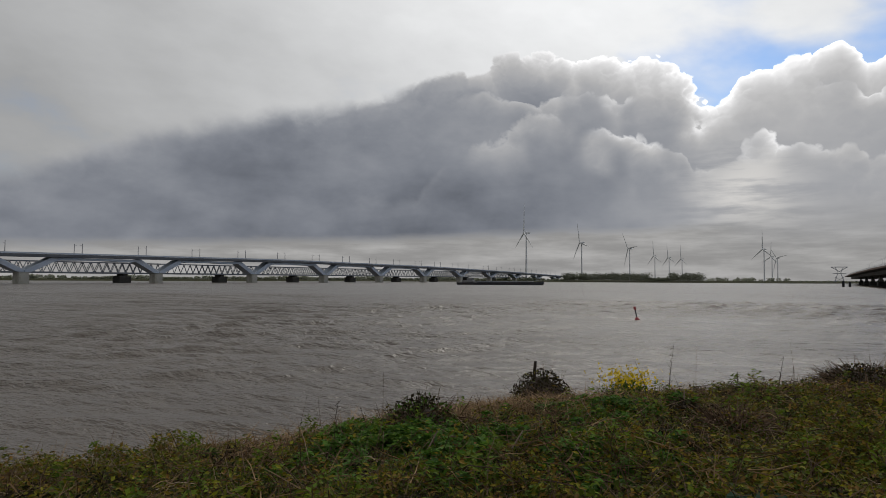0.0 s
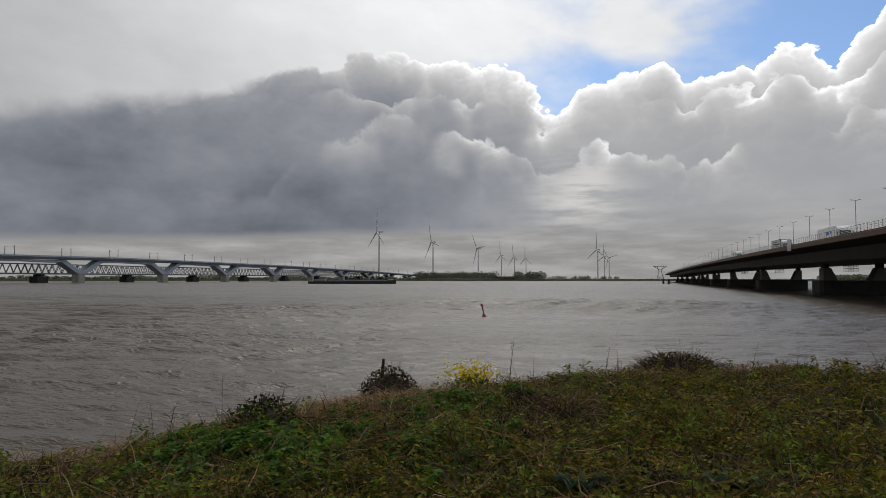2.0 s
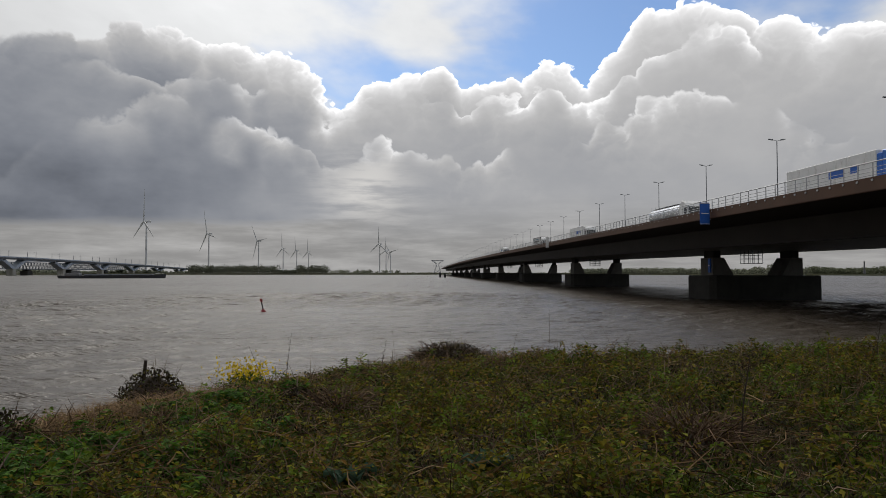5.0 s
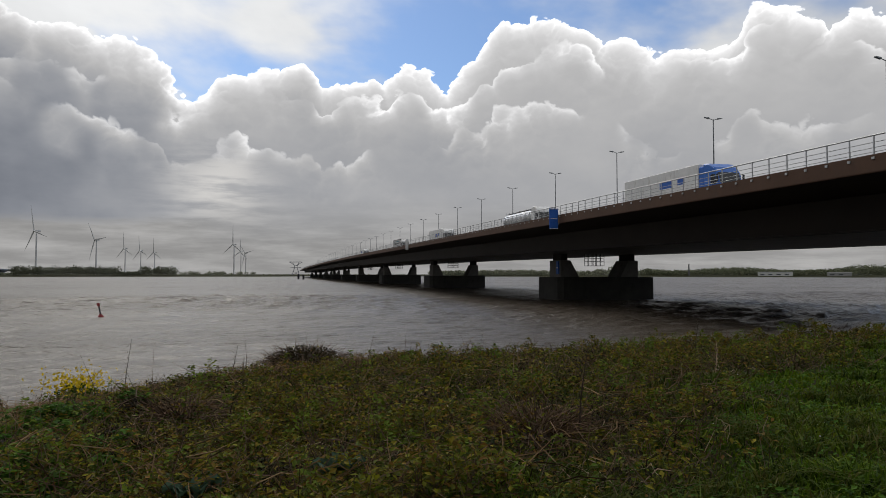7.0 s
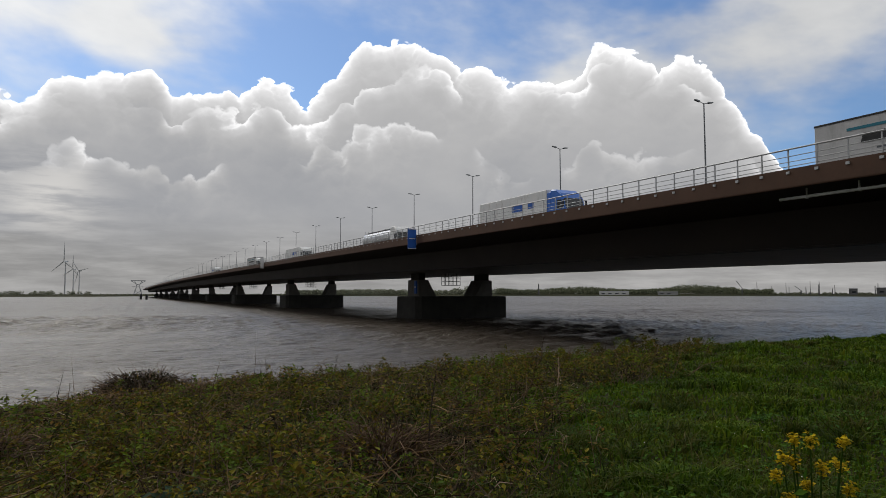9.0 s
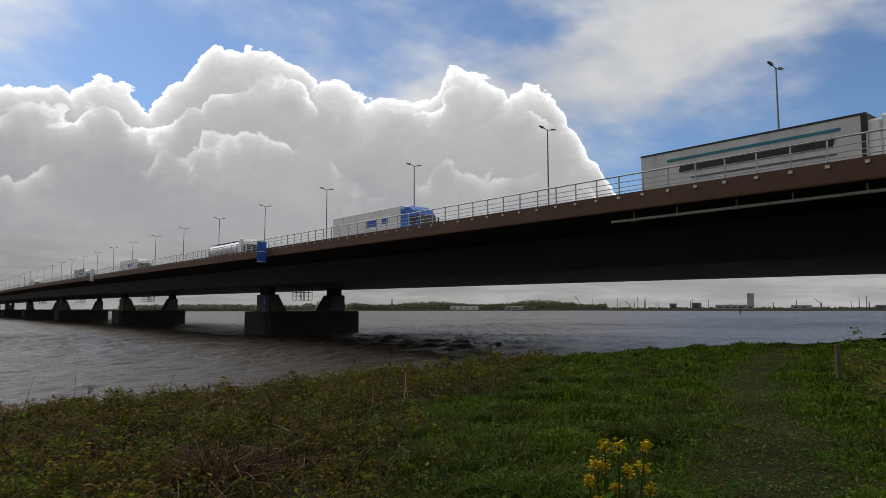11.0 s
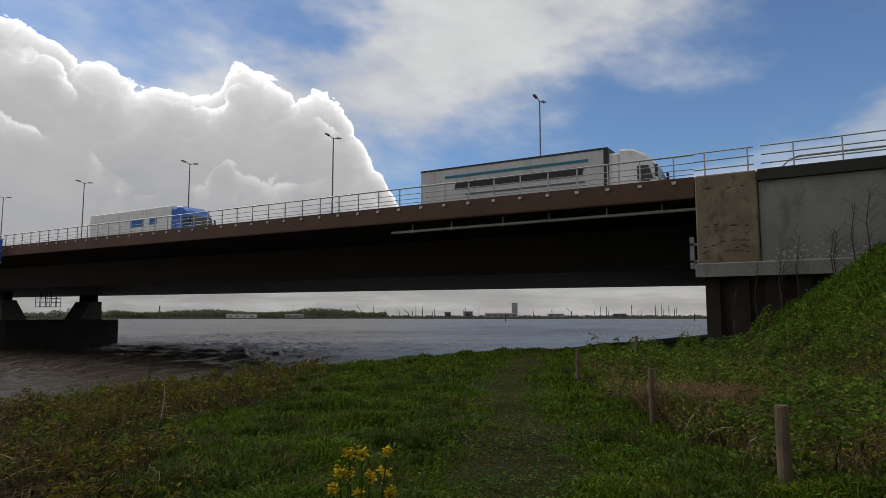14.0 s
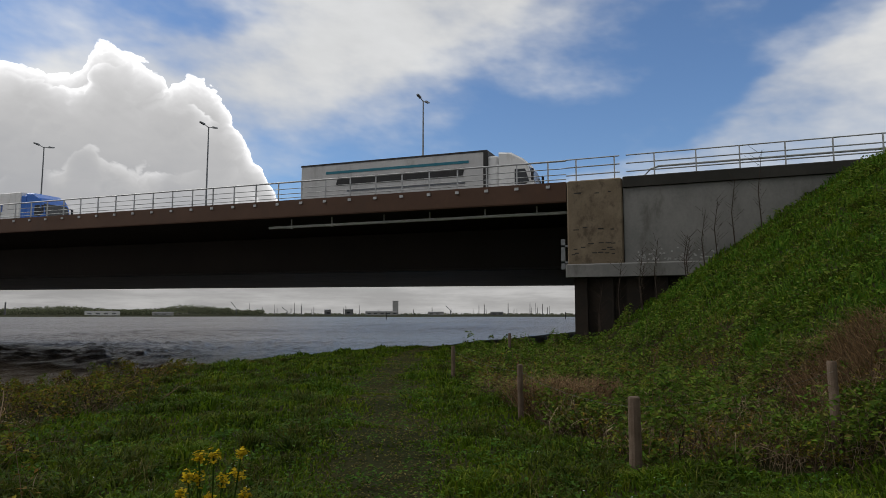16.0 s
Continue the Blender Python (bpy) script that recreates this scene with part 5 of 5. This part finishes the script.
bushes("yellow_weeds", "yellow-green leafy weeds standing in the scrub", x, y, 0.22 + 0.36 * rng.uniform(size=len(x)), 0.12 + 0.12 * rng.uniform(size=len(x)), 40, 0.045, M_YELLOWGREEN, 2, M_TWIG, 0.5, "weeds")
# Dead bramble in low growth; its dark leaves also deepen the hollows' shade.
x, y = kept(*(p := scatter(900, -66, 58, 5, 22, 1.1)), in_scrub(*p) & (swell(*p) < 0.5))
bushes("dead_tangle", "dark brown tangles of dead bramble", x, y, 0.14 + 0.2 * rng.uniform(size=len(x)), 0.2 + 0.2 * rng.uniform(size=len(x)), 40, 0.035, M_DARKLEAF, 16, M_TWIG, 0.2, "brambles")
x, y = kept(*(p := scatter(900, -78, -46, 5.6, 11, 1.0)), (inland(*p) > 0.0) & (inland(*p) < 2.3) & (p[0] < -3.2))
bushes("edge_weeds", "leafy green and straw-coloured weeds on the low bank edge", x, y, (0.16 + 0.5 * swell(x, y)) * rng.uniform(0.6, 1.1, len(x)), 0.16 + 0.2 * rng.uniform(size=len(x)), 50, 0.042, M_SCRUB, 5, M_STRAW, 0.4, "weeds")
# Near-black leaves put shade into the low spots between clumps.
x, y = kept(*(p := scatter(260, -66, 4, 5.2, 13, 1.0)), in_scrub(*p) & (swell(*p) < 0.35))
bushes("shade_hollow", "matted dead canes, with near-black leaves as shade in scrub hollows", x, y, 0.10 + 0.2 * rng.uniform(size=len(x)), 0.25 + 0.25 * rng.uniform(size=len(x)), 70, 0.05, M_DARKLEAF, 10, M_CANE, 0.2, "dead growth")
# undergrowth
x, y = kept(*(p := scatter(80000, -74, 75, 3.0, 30, 1.4)), in_scrub(*p))
r = np.hypot(x, y)
tagged(new("rough_grass", blade_mesh("rough_grass", at_ground(x, y, -0.01), 0.10 + 0.22 * rng.uniform(size=len(x)) ** 2, 0.003 + 0.0006 * r, M_ROUGH, 0.9)), "rough mixed grass among the scrub", "grass", kind="stuff")
# nettles
spots = rng.normal(size=(430, 2)) * (1.1, 0.7) + (-3.5, 6.7)
spots = np.concatenate([spots, rng.normal(size=(130, 2)) * (0.8, 0.5) + (-2.8, 10.0), rng.normal(size=(150, 2)) * (0.5, 0.5) + (-5.6, 7.2)])
spots = spots[(inland(spots[:, 0], spots[:, 1]) > 1.0) & (rng.uniform(size=len(spots)) < 0.05 + 1.0 * swell(spots[:, 0], spots[:, 1]))]
bushes("nettle_bed", "fresh green nettles covering the bank", spots[:, 0], spots[:, 1], 0.14 + 0.20 * rng.uniform(size=len(spots)), 0.16 + 0.1 * rng.uniform(size=len(spots)), 56, 0.066, M_NETTLE, 2, M_NETTLE, 0.8, "nettles")
# dry grass hanging over the bank's edge
x, y = kept(*(p := scatter(90000, -74, 12, 5, 24, 1.1)), (inland(*p) > -1.6) & (inland(*p) < 2.6) & (np.sin(p[0] * 1.7 + p[1]) + np.sin(p[1] * 2.3) > -0.6))
tagged(new("dry_grass", blade_mesh("dry_grass", at_ground(x, y, -0.02), 0.22 + 0.32 * rng.uniform(size=len(x)), 0.004 + 0.0005 * np.hypot(x, y), M_DRY, 1.3, (0.5, 0.6))), "brown dead grass trailing over the bank edge", "dead grass", kind="stuff")
q = rng.normal(size=(11000, 2)) * (0.9, 1.0) + (-5.3, 10.4)
q = q[(inland(q[:, 0], q[:, 1]) > -0.8)]
tagged(new("dry_grass", blade_mesh("dry_grass", at_ground(q[:, 0], q[:, 1], -0.02), 0.25 + 0.25 * rng.uniform(size=len(q)), np.full(len(q), 0.007), M_DRY, 1.4, (0.6, 0.5))), "matted brown dead grass by the stump", "dead grass", kind="stuff")
# dead stems and twigs
x, y = kept(*(p := scatter(6000, -74, 70, 3.6, 26, 1.2)), in_scrub(*p))
a = at_ground(x, y, rng.uniform(-0.02, 0.12, len(x)))
d = rng.normal(0, 1.0, (len(x), 3)) * (0.28, 0.28, 0.0) + np.stack([np.zeros(len(x)), np.zeros(len(x)), rng.uniform(0.05, 0.5, len(x))], 1)
b = a + d * 0.5 + rng.normal(0, 0.04, a.shape)
tagged(new("dead_stems", stem_mesh("dead_stems", a, b, a + d, rng.uniform(0.003, 0.007, len(x)) * (0.7 + 0.05 * np.hypot(x, y)), M_TWIG)), "tangle of pale dead stems in the scrub", "dead stems", kind="stuff")
# pale broken stalks lying over the weeds
x, y = kept(*(p := scatter(2600, -66, 40, 4.6, 13, 1.0)), in_scrub(*p) & (np.sin(p[0] * 1.3 + 0.6) * np.sin(p[1] * 1.5 + 1.2) > -0.15))
a = at_ground(x, y, rng.uniform(0.10, 0.32, len(x)))
d = np.concatenate([rng.normal(0, 0.26, (len(x), 2)), rng.normal(0.02, 0.09, (len(x), 1))], 1)
tagged(new("broken_stalks", stem_mesh("broken_stalks", a, a + d * 0.5 + rng.normal(0, 0.02, a.shape), a + d, rng.uniform(0.004, 0.008, len(x)), M_DRY)), "pale broken stalks lying over the weeds", "dead stems", kind="stuff")
# tall bare stalks against the water
x, y = kept(*(p := scatter(60, -66, 48, 5, 22, 0.8)), in_scrub(*p) & (inland(*p) < 4.5))
a = at_ground(x, y)
d = np.concatenate([rng.normal(0, 0.22, (len(x), 2)) + (0.05, 0.05), rng.uniform(0.55, 1.25, (len(x), 1))], 1)
tagged(new("tall_stalks", stem_mesh("tall_stalks", a, a + d * 0.5 + rng.normal(0, 0.03, a.shape), a + d, np.full(len(x), 0.006), M_TWIG)), "tall thin dry stalks at the water's edge", "stalks", kind="stuff")
# brambles along the edge
x, y = kept(*(p := scatter(900, -10, 40, 11, 22, 1.0)), (inland(*p) > -0.5) & (inland(*p) < 2.4))
bushes("edge_brambles", "dark twiggy brambles along the water's edge", x, y, 0.14 + 0.28 * rng.uniform(size=len(x)), 0.3 + 0.2 * rng.uniform(size=len(x)), 34, 0.030, M_SCRUB, 9, M_TWIG, 0.2, "brambles", 0.005)
# arching canes through the scrub and over the bank's edge
x, y = kept(*(p := scatter(1500, -68, 60, 4.6, 21, 1.1)), in_scrub(*p) & (inland(*p) > 0.6))
tagged(new("bramble_canes", cane_mesh("bramble_canes", at_ground(x, y, -0.02), rng.uniform(0, 6.28, len(x)), rng.uniform(0.4, 1.3, len(x)), rng.uniform(0.15, 0.55, len(x)), rng.uniform(0.004, 0.008, len(x)), M_CANE, M_SCRUB, 0.042)), "arching dark bramble canes in the scrub", "brambles", kind="stuff")
x, y = kept(*(p := scatter(1500, -14, 36, 11, 22, 1.0)), (inland(*p) > 0.0) & (inland(*p) < 2.6))
tagged(new("edge_canes", cane_mesh("edge_canes", at_ground(x, y, -0.02), rng.uniform(0, 6.28, len(x)), rng.uniform(0.4, 1.2, len(x)), rng.uniform(0.15, 0.5, len(x)), rng.uniform(0.006, 0.011, len(x)), M_CANE, M_DARKLEAF, 0.04)), "dark tangled canes along the bank edge", "brambles", kind="stuff")
x, y = kept(*(p := scatter(1300, -68, 46, 4.4, 15, 1.0)), in_scrub(*p) & (swell(*p) < 0.62))
tagged(new("straw_stalks", cane_mesh("straw_stalks", at_ground(x, y, 0.04), rng.uniform(0, 6.28, len(x)), rng.uniform(0.25, 0.9, len(x)), rng.uniform(0.03, 0.30, len(x)), rng.uniform(0.003, 0.006, len(x)), M_STRAW)), "bleached bent stalks lying in the scrub", "dead stems", kind="stuff")
# brambles behind the fence
x, y = kept(*(p := scatter(3400, 60, 118, 8, 36, 1.1)), behind_fence(*p))
bushes("fence_brambles", "green brambles and nettles behind the wire fence", x, y, (0.14 + 1.0 * swell(x * 0.7, y * 0.7) ** 1.5) * rng.uniform(0.6, 1.1, len(x)), 0.22 + 0.25 * rng.uniform(size=len(x)), 60, 0.056, M_BRAMBLE, 2, M_TWIG, 0.4, "brambles")
x, y = kept(*(p := scatter(3600, 66, 118, 7.8, 22, 1.0)), behind_fence(*p))
bushes("fence_scrub", "yellowing low scrub by the fence", x, y, (0.10 + 0.6 * swell(x, y)) * rng.uniform(0.6, 1.1, len(x)), 0.2 + 0.2 * rng.uniform(size=len(x)), 26, 0.034, M_SCRUB, 4)
x, y = kept(*(p := scatter(90000, 72, 118, 7.6, 15, 1.0)), behind_fence(*p) & (np.sin(p[0] * 1.1 + 0.5) + np.sin(p[1] * 1.4 + p[0] * 0.4) > 1.35))
tagged(new("dry_grass", blade_mesh("dry_grass", at_ground(x, y, -0.02), 0.30 + 0.50 * rng.uniform(size=len(x)), np.full(len(x), 0.006), M_DRY, 0.9)), "tan dead grass around the fence posts", "dead grass", kind="stuff")

x, y = kept(*(p := scatter(900, 66, 116, 7.8, 24, 1.0)), behind_fence(*p))
tagged(new("fence_canes", cane_mesh("fence_canes", at_ground(x, y, -0.02), rng.uniform(0, 6.28, len(x)), rng.uniform(0.4, 1.4, len(x)), rng.uniform(0.3, 0.9, len(x)), rng.uniform(0.004, 0.009, len(x)), M_CANE, M_BRAMBLE, 0.05)), "arching bramble canes behind the fence", "brambles", kind="stuff")
x, y = kept(*(p := scatter(1500, 74, 112, 7.9, 13, 1.0)), behind_fence(*p))
tagged(new("fence_straw", cane_mesh("fence_straw", at_ground(x, y, 0.0), rng.uniform(0, 6.28, len(x)), rng.uniform(0.1, 0.6, len(x)), rng.uniform(0.15, 0.75, len(x)), rng.uniform(0.003, 0.006, len(x)), M_STRAW)), "bleached dead stalks standing round the fence posts", "dead stems", kind="stuff")

# ---- single plants, stump, stones ----


def mound(name, label, category, at, wide, high, leaf_mats, n_leaf, leaf, stems, core=True):
    ob = thing(name, label, category, at=at)
    if core:
        s = Shape()
        rings = []
        for i in range(7):
            t = i / 6
            rr = wide * 0.5 * math.sqrt(max(0.02, 1 - t * t)) * 0.95
            rings.append([(rr * (1 + 0.25 * noise.noise((math.cos(q) * 2 + at[0], math.sin(q) * 2, t * 3))) * math.cos(q),
                           rr * (1 + 0.25 * noise.noise((math.cos(q) * 2, math.sin(q) * 2 + at[1], t * 3))) * math.sin(q), -0.3 + high * 1.15 * t) for q in (2 * math.pi * k / 16 for k in range(16))])
        s.loft(rings)
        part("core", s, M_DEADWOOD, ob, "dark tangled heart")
    for mat_, share in leaf_mats:
        m_ = int(n_leaf * share)
        q = rng.normal(size=(m_, 3))
        q /= np.linalg.norm(q, axis=1)[:, None]
        q[:, 2] = np.abs(q[:, 2])
        c = q * np.array([wide / 2, wide / 2, high]) * rng.uniform(0.65, 1.08, (m_, 1)) + (0, 0, -0.05)
        part("foliage", leaf_mesh("foliage", c, rng.uniform(0.6, 1.3, m_) * leaf, mat_), None, ob)
    if stems:
        q = rng.normal(size=(stems, 3)) * (1, 1, 0.3) + (0, 0, 0.8)
        q /= np.linalg.norm(q, axis=1)[:, None]
        a = q * np.array([wide / 2, wide / 2, high]) * 0.3
        c = q * np.array([wide / 2, wide / 2, high]) * rng.uniform(0.9, 1.35, (stems, 1))
        part("stem_tangle", stem_mesh("stem_tangle", a, (a + c) / 2 + rng.normal(0, 0.06, a.shape), c, np.full(stems, 0.008), M_TWIG), None, ob)
    return ob


def spot(x, y, lift=0.0):
    return (x, y, float(ground_z(x, y)) + lift)


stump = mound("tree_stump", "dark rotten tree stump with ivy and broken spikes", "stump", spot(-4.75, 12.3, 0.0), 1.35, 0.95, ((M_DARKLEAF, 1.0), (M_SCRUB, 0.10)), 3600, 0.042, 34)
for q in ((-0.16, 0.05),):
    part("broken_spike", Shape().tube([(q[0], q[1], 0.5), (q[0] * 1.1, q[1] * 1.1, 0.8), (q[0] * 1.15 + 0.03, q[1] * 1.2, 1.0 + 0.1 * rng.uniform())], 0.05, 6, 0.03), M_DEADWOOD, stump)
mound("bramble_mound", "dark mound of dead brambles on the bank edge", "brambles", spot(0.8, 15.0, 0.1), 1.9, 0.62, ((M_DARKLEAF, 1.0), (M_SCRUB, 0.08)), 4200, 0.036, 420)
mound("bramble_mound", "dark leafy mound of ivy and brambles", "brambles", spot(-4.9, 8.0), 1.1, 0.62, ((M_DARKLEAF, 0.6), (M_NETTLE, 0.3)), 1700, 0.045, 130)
mound("bramble_mound", "brown heap of dead stems", "brambles", spot(2.9, 6.6), 1.3, 0.42, ((M_TWIG, 0.5), (M_SCRUB, 0.4)), 1200, 0.03, 320)
mound("bramble_mound", "brown twiggy heap in the scrub", "brambles", spot(-0.9, 8.8), 1.2, 0.34, ((M_TWIG, 0.5), (M_DRY, 0.3)), 900, 0.03, 240)
yel = mound("flowering_bush", "yellow flowering rape bush on the bank edge", "bush", spot(-3.2, 12.9), 1.05, 0.62, ((M_YELLOWGREEN, 0.6), (M_NETTLE, 0.7)), 1900, 0.045, 40, False)
q = rng.normal(size=(520, 3)) * (0.27, 0.27, 0.12) + (0, 0, 0.62)
part("blossom", leaf_mesh("blossom", q, rng.uniform(0.03, 0.055, len(q)), M_YELLOW), None, yel, "yellow blossom")
for px_, py_, s_ in ((0.7, 5.4, 0.22), (-0.4, 5.3, 0.20)):
    kale = thing("cabbage_plant", "blue-green wild cabbage plant in the grass", "plant", "wild cabbages", at=spot(px_, py_, 0.12))
    for k in range(14):
        a0 = 2 * math.pi * k / 14 + rng.normal(0, 0.2)
        l_ = s_ * rng.uniform(0.7, 1.1)
        ca, sa = math.cos(a0), math.sin(a0)
        up = rng.uniform(0.5, 0.9)
        rows = []
        for t_, w_, z_ in ((0.05, 0.02, 0.0), (0.4, 0.3, up * 0.5), (0.75, 0.34, up * 0.75), (1.0, 0.08, up * 0.6)):
            rows.append([(ca * l_ * t_ - sa * l_ * w_, sa * l_ * t_ + ca * l_ * w_, l_ * z_ + 0.05), (ca * l_ * t_, sa * l_ * t_, l_ * z_), (ca * l_ * t_ + sa * l_ * w_, sa * l_ * t_ - ca * l_ * w_, l_ * z_ + 0.05)])
        part("leaf", Shape().loft(rows, closed=False, caps=False), M_KALE, kale)
# the rape plant by the path
rape = thing("rape_plant", "tall rape plant with yellow flower heads in the grass", "flowering plant", at=spot(2.76, 1.67))
right = Vector((math.cos(radians(50)), -math.sin(radians(50)), 0))
for off, hgt in ((o_ + 0.03, h_ + 0.10) for o_, h_ in ((-0.11, 1.10), (-0.02, 1.10), (0.10, 1.11), (-0.17, 1.02), (-0.16, 0.95), (-0.07, 1.01), (0.07, 1.0), (0.15, 1.01), (-0.13, 0.87), (0.04, 0.84), (0.17, 0.93), (-0.04, 0.92), (0.12, 0.86))):
    tip = right * (off * 0.72 - 0.015) + Vector((rng.normal(0, 0.02), rng.normal(0, 0.02), hgt - 0.06))
    st = part("stem", Shape().tube([(0, 0, -0.02), (tip.x * 0.35, tip.y * 0.35, hgt * 0.45), tuple(tip)], 0.006, 5, 0.003), M_NETTLE, rape)
    q = rng.normal(size=(60, 3)) * (0.012, 0.012, 0.013) + np.array(tip)
    part("flower_head", leaf_mesh("flower_head", q, rng.uniform(0.012, 0.022, 60), M_YELLOW, 0.6, 1.1), None, st, "yellow flower head")
q = rng.normal(size=(150, 3)) * (0.12, 0.12, 0.22) + (0, 0, 0.45)
part("foliage", leaf_mesh("foliage", q, rng.uniform(0.02, 0.05, len(q)), M_NETTLE), None, rape)
# single dark stalk in the scrub
for sx, sy, hh in ((3.3, 6.4, 0.95), (9.0, 12.5, 0.9), (-7.0, 8.6, 0.8), (-2.6, 13.6, 1.3), (-0.7, 14.4, 0.9), (5.5, 17.0, 0.8)):
    stalk = thing("dead_stalk", "single dark dead weed stalk with side twigs", "stalk", "dead stalks", at=spot(sx, sy))
    part("stem", Shape().tube([(0, 0, -0.03), (0.04, 0.02, hh * 0.5), (0.12, 0.03, hh)], 0.011, 5, 0.004), M_DEADWOOD, stalk)
    for k in range(7):
        z0 = hh * (0.35 + 0.09 * k)
        a0 = rng.uniform(0, 6.28)
        part("side_twig", Shape().tube([(0.05, 0.02, z0), (0.05 + 0.1 * math.cos(a0), 0.02 + 0.1 * math.sin(a0), z0 + 0.09)], 0.005, 4, 0.002), M_DEADWOOD, stalk)
# fallen sticks
for k in range(16):
    ax_, ay_ = scatter(1, -52, 12, 6, 14, 1.0)
    stick = thing("fallen_branch", "pale fallen branch lying in the weeds", "branch", "fallen branches", at=spot(float(ax_[0]), float(ay_[0]), 0.16), rz=float(rng.uniform(0, 180)))
    l_ = float(rng.uniform(0.35, 0.9))
    part("wood", Shape().tube([(-l_ / 2, 0, -0.08), (0, 0.03, 0.0), (l_ / 2, -0.02, 0.22 * rng.uniform())], 0.014, 6, 0.007), M_POST, stick)
# stones at the water's edge
for k in range(70):
    t_ = rng.uniform(0, 1)
    i = int(rng.integers(3, 10))
    ex, ey = EDGE[i] + (EDGE[i + 1] - EDGE[i]) * t_
    ex, ey = ex + rng.normal(0, 0.3) - 0.5, ey + rng.normal(0, 0.3) + 0.5
    rr = float(rng.uniform(0.14, 0.32))
    s = Shape()
    rings = []
    for a_ in range(1, 6):
        ph = math.pi * a_ / 6
        rings.append([(rr * math.sin(ph) * math.cos(q) * (1 + 0.3 * noise.noise((k, math.cos(q) * 1.5, a_))), rr * 0.8 * math.sin(ph) * math.sin(q) * (1 + 0.3 * noise.noise((k, math.sin(q) * 1.5, a_))), -rr * 0.6 * math.cos(ph)) for q in (2 * math.pi * j / 9 for j in range(9))])
    stone = solid("bank_stone", s.loft(rings), M_ROCK, "grey-brown rough stone at the water's edge", "stone", "bank stones")
    stone.matrix_world = pose(ex, ey, float(ground_z(ex, ey)) + rr * 0.25, 0, 0, float(rng.uniform(0, 360)))
# fence
FENCE_POSTS = ((17.8, 6.3, 0.92, 0.055, 0), (11.2, 2.6, 0.88, 0.05, 2), (8.3, 0.5, 0.86, 0.07, 2), (10.0, -1.75, 1.2, 0.06, -6), (23.5, 6.3, 0.95, 0.06, -2), (15.2, -5.5, 0.9, 0.06, 2))
tops = []
for fx, fy, fh, fr, tilt in FENCE_POSTS:
    p_ = thing("fence_post", "weathered round wooden fence post", "fence post", "fence posts", at=spot(fx, fy))
    wob = lambda z, g: [(g * fr * (1 + 0.12 * noise.noise((fx + math.cos(q), math.sin(q), z * 3))) * math.cos(q) - z * math.tan(radians(tilt)), g * fr * math.sin(q), z) for q in (2 * math.pi * k / 12 for k in range(12))]
    part("timber", Shape().loft([wob(-0.3, 1), wob(0.3, 1.02), wob(0.6, 0.98), wob(fh - 0.02, 0.97), wob(fh, 0.85)]), M_POST, p_)
    part("staple", Shape().tube([(fr * 1.05, 0, fh - 0.1), (fr * 1.2, 0, fh - 0.13), (fr * 1.05, 0, fh - 0.16)], 0.004, 4), M_WIRE, p_)
    tops.append((fx, fy, float(ground_z(fx, fy)) + fh))
fence_wire = thing("fence_wire", "sagging galvanised wire strung between fence posts", "wire")
for ia, ib in ((0, 1), (1, 2), (2, 3)):
    for drop in (0.12,):
        a, b = Vector(tops[ia]) - Vector((0, 0, drop)), Vector(tops[ib]) - Vector((0, 0, drop))
        mid = (a + b) / 2 - Vector((0, 0, 0.10))
        q1, q2 = (a + mid) / 2 - Vector((0, 0, 0.03)), (b + mid) / 2 - Vector((0, 0, 0.03))
        part("strand", Shape().tube([a, q1, mid, q2, b], 0.0022, 4), M_WIRE, fence_wire)
# saplings against the wing wall
for k in range(12):
    sx, sy = 31.6 + rng.normal(0, 0.25), 4.4 - k * 0.62 + rng.normal(0, 0.2)
    sap = thing("bare_sapling", "bare thin sapling against the abutment wall", "sapling", "saplings", at=spot(sx, sy, -0.05))
    hh = float(rng.uniform(1.8, 3.6))
    part("trunk", Shape().tube([(0, 0, -0.2), (0.05, 0.1, hh * 0.5), (0.0, -0.1, hh)], 0.03, 5, 0.01), M_DEADWOOD, sap)
    for j in range(16):
        z0 = hh * (0.22 + 0.05 * j)
        a0 = rng.uniform(0, 6.28)
        l_ = rng.uniform(0.2, 0.6)
        part("limb", Shape().tube([(0.02, 0, z0), (l_ * 0.3 * math.cos(a0), l_ * math.sin(a0), z0 + l_ * 0.8)], 0.012, 4, 0.005), M_DEADWOOD, sap)
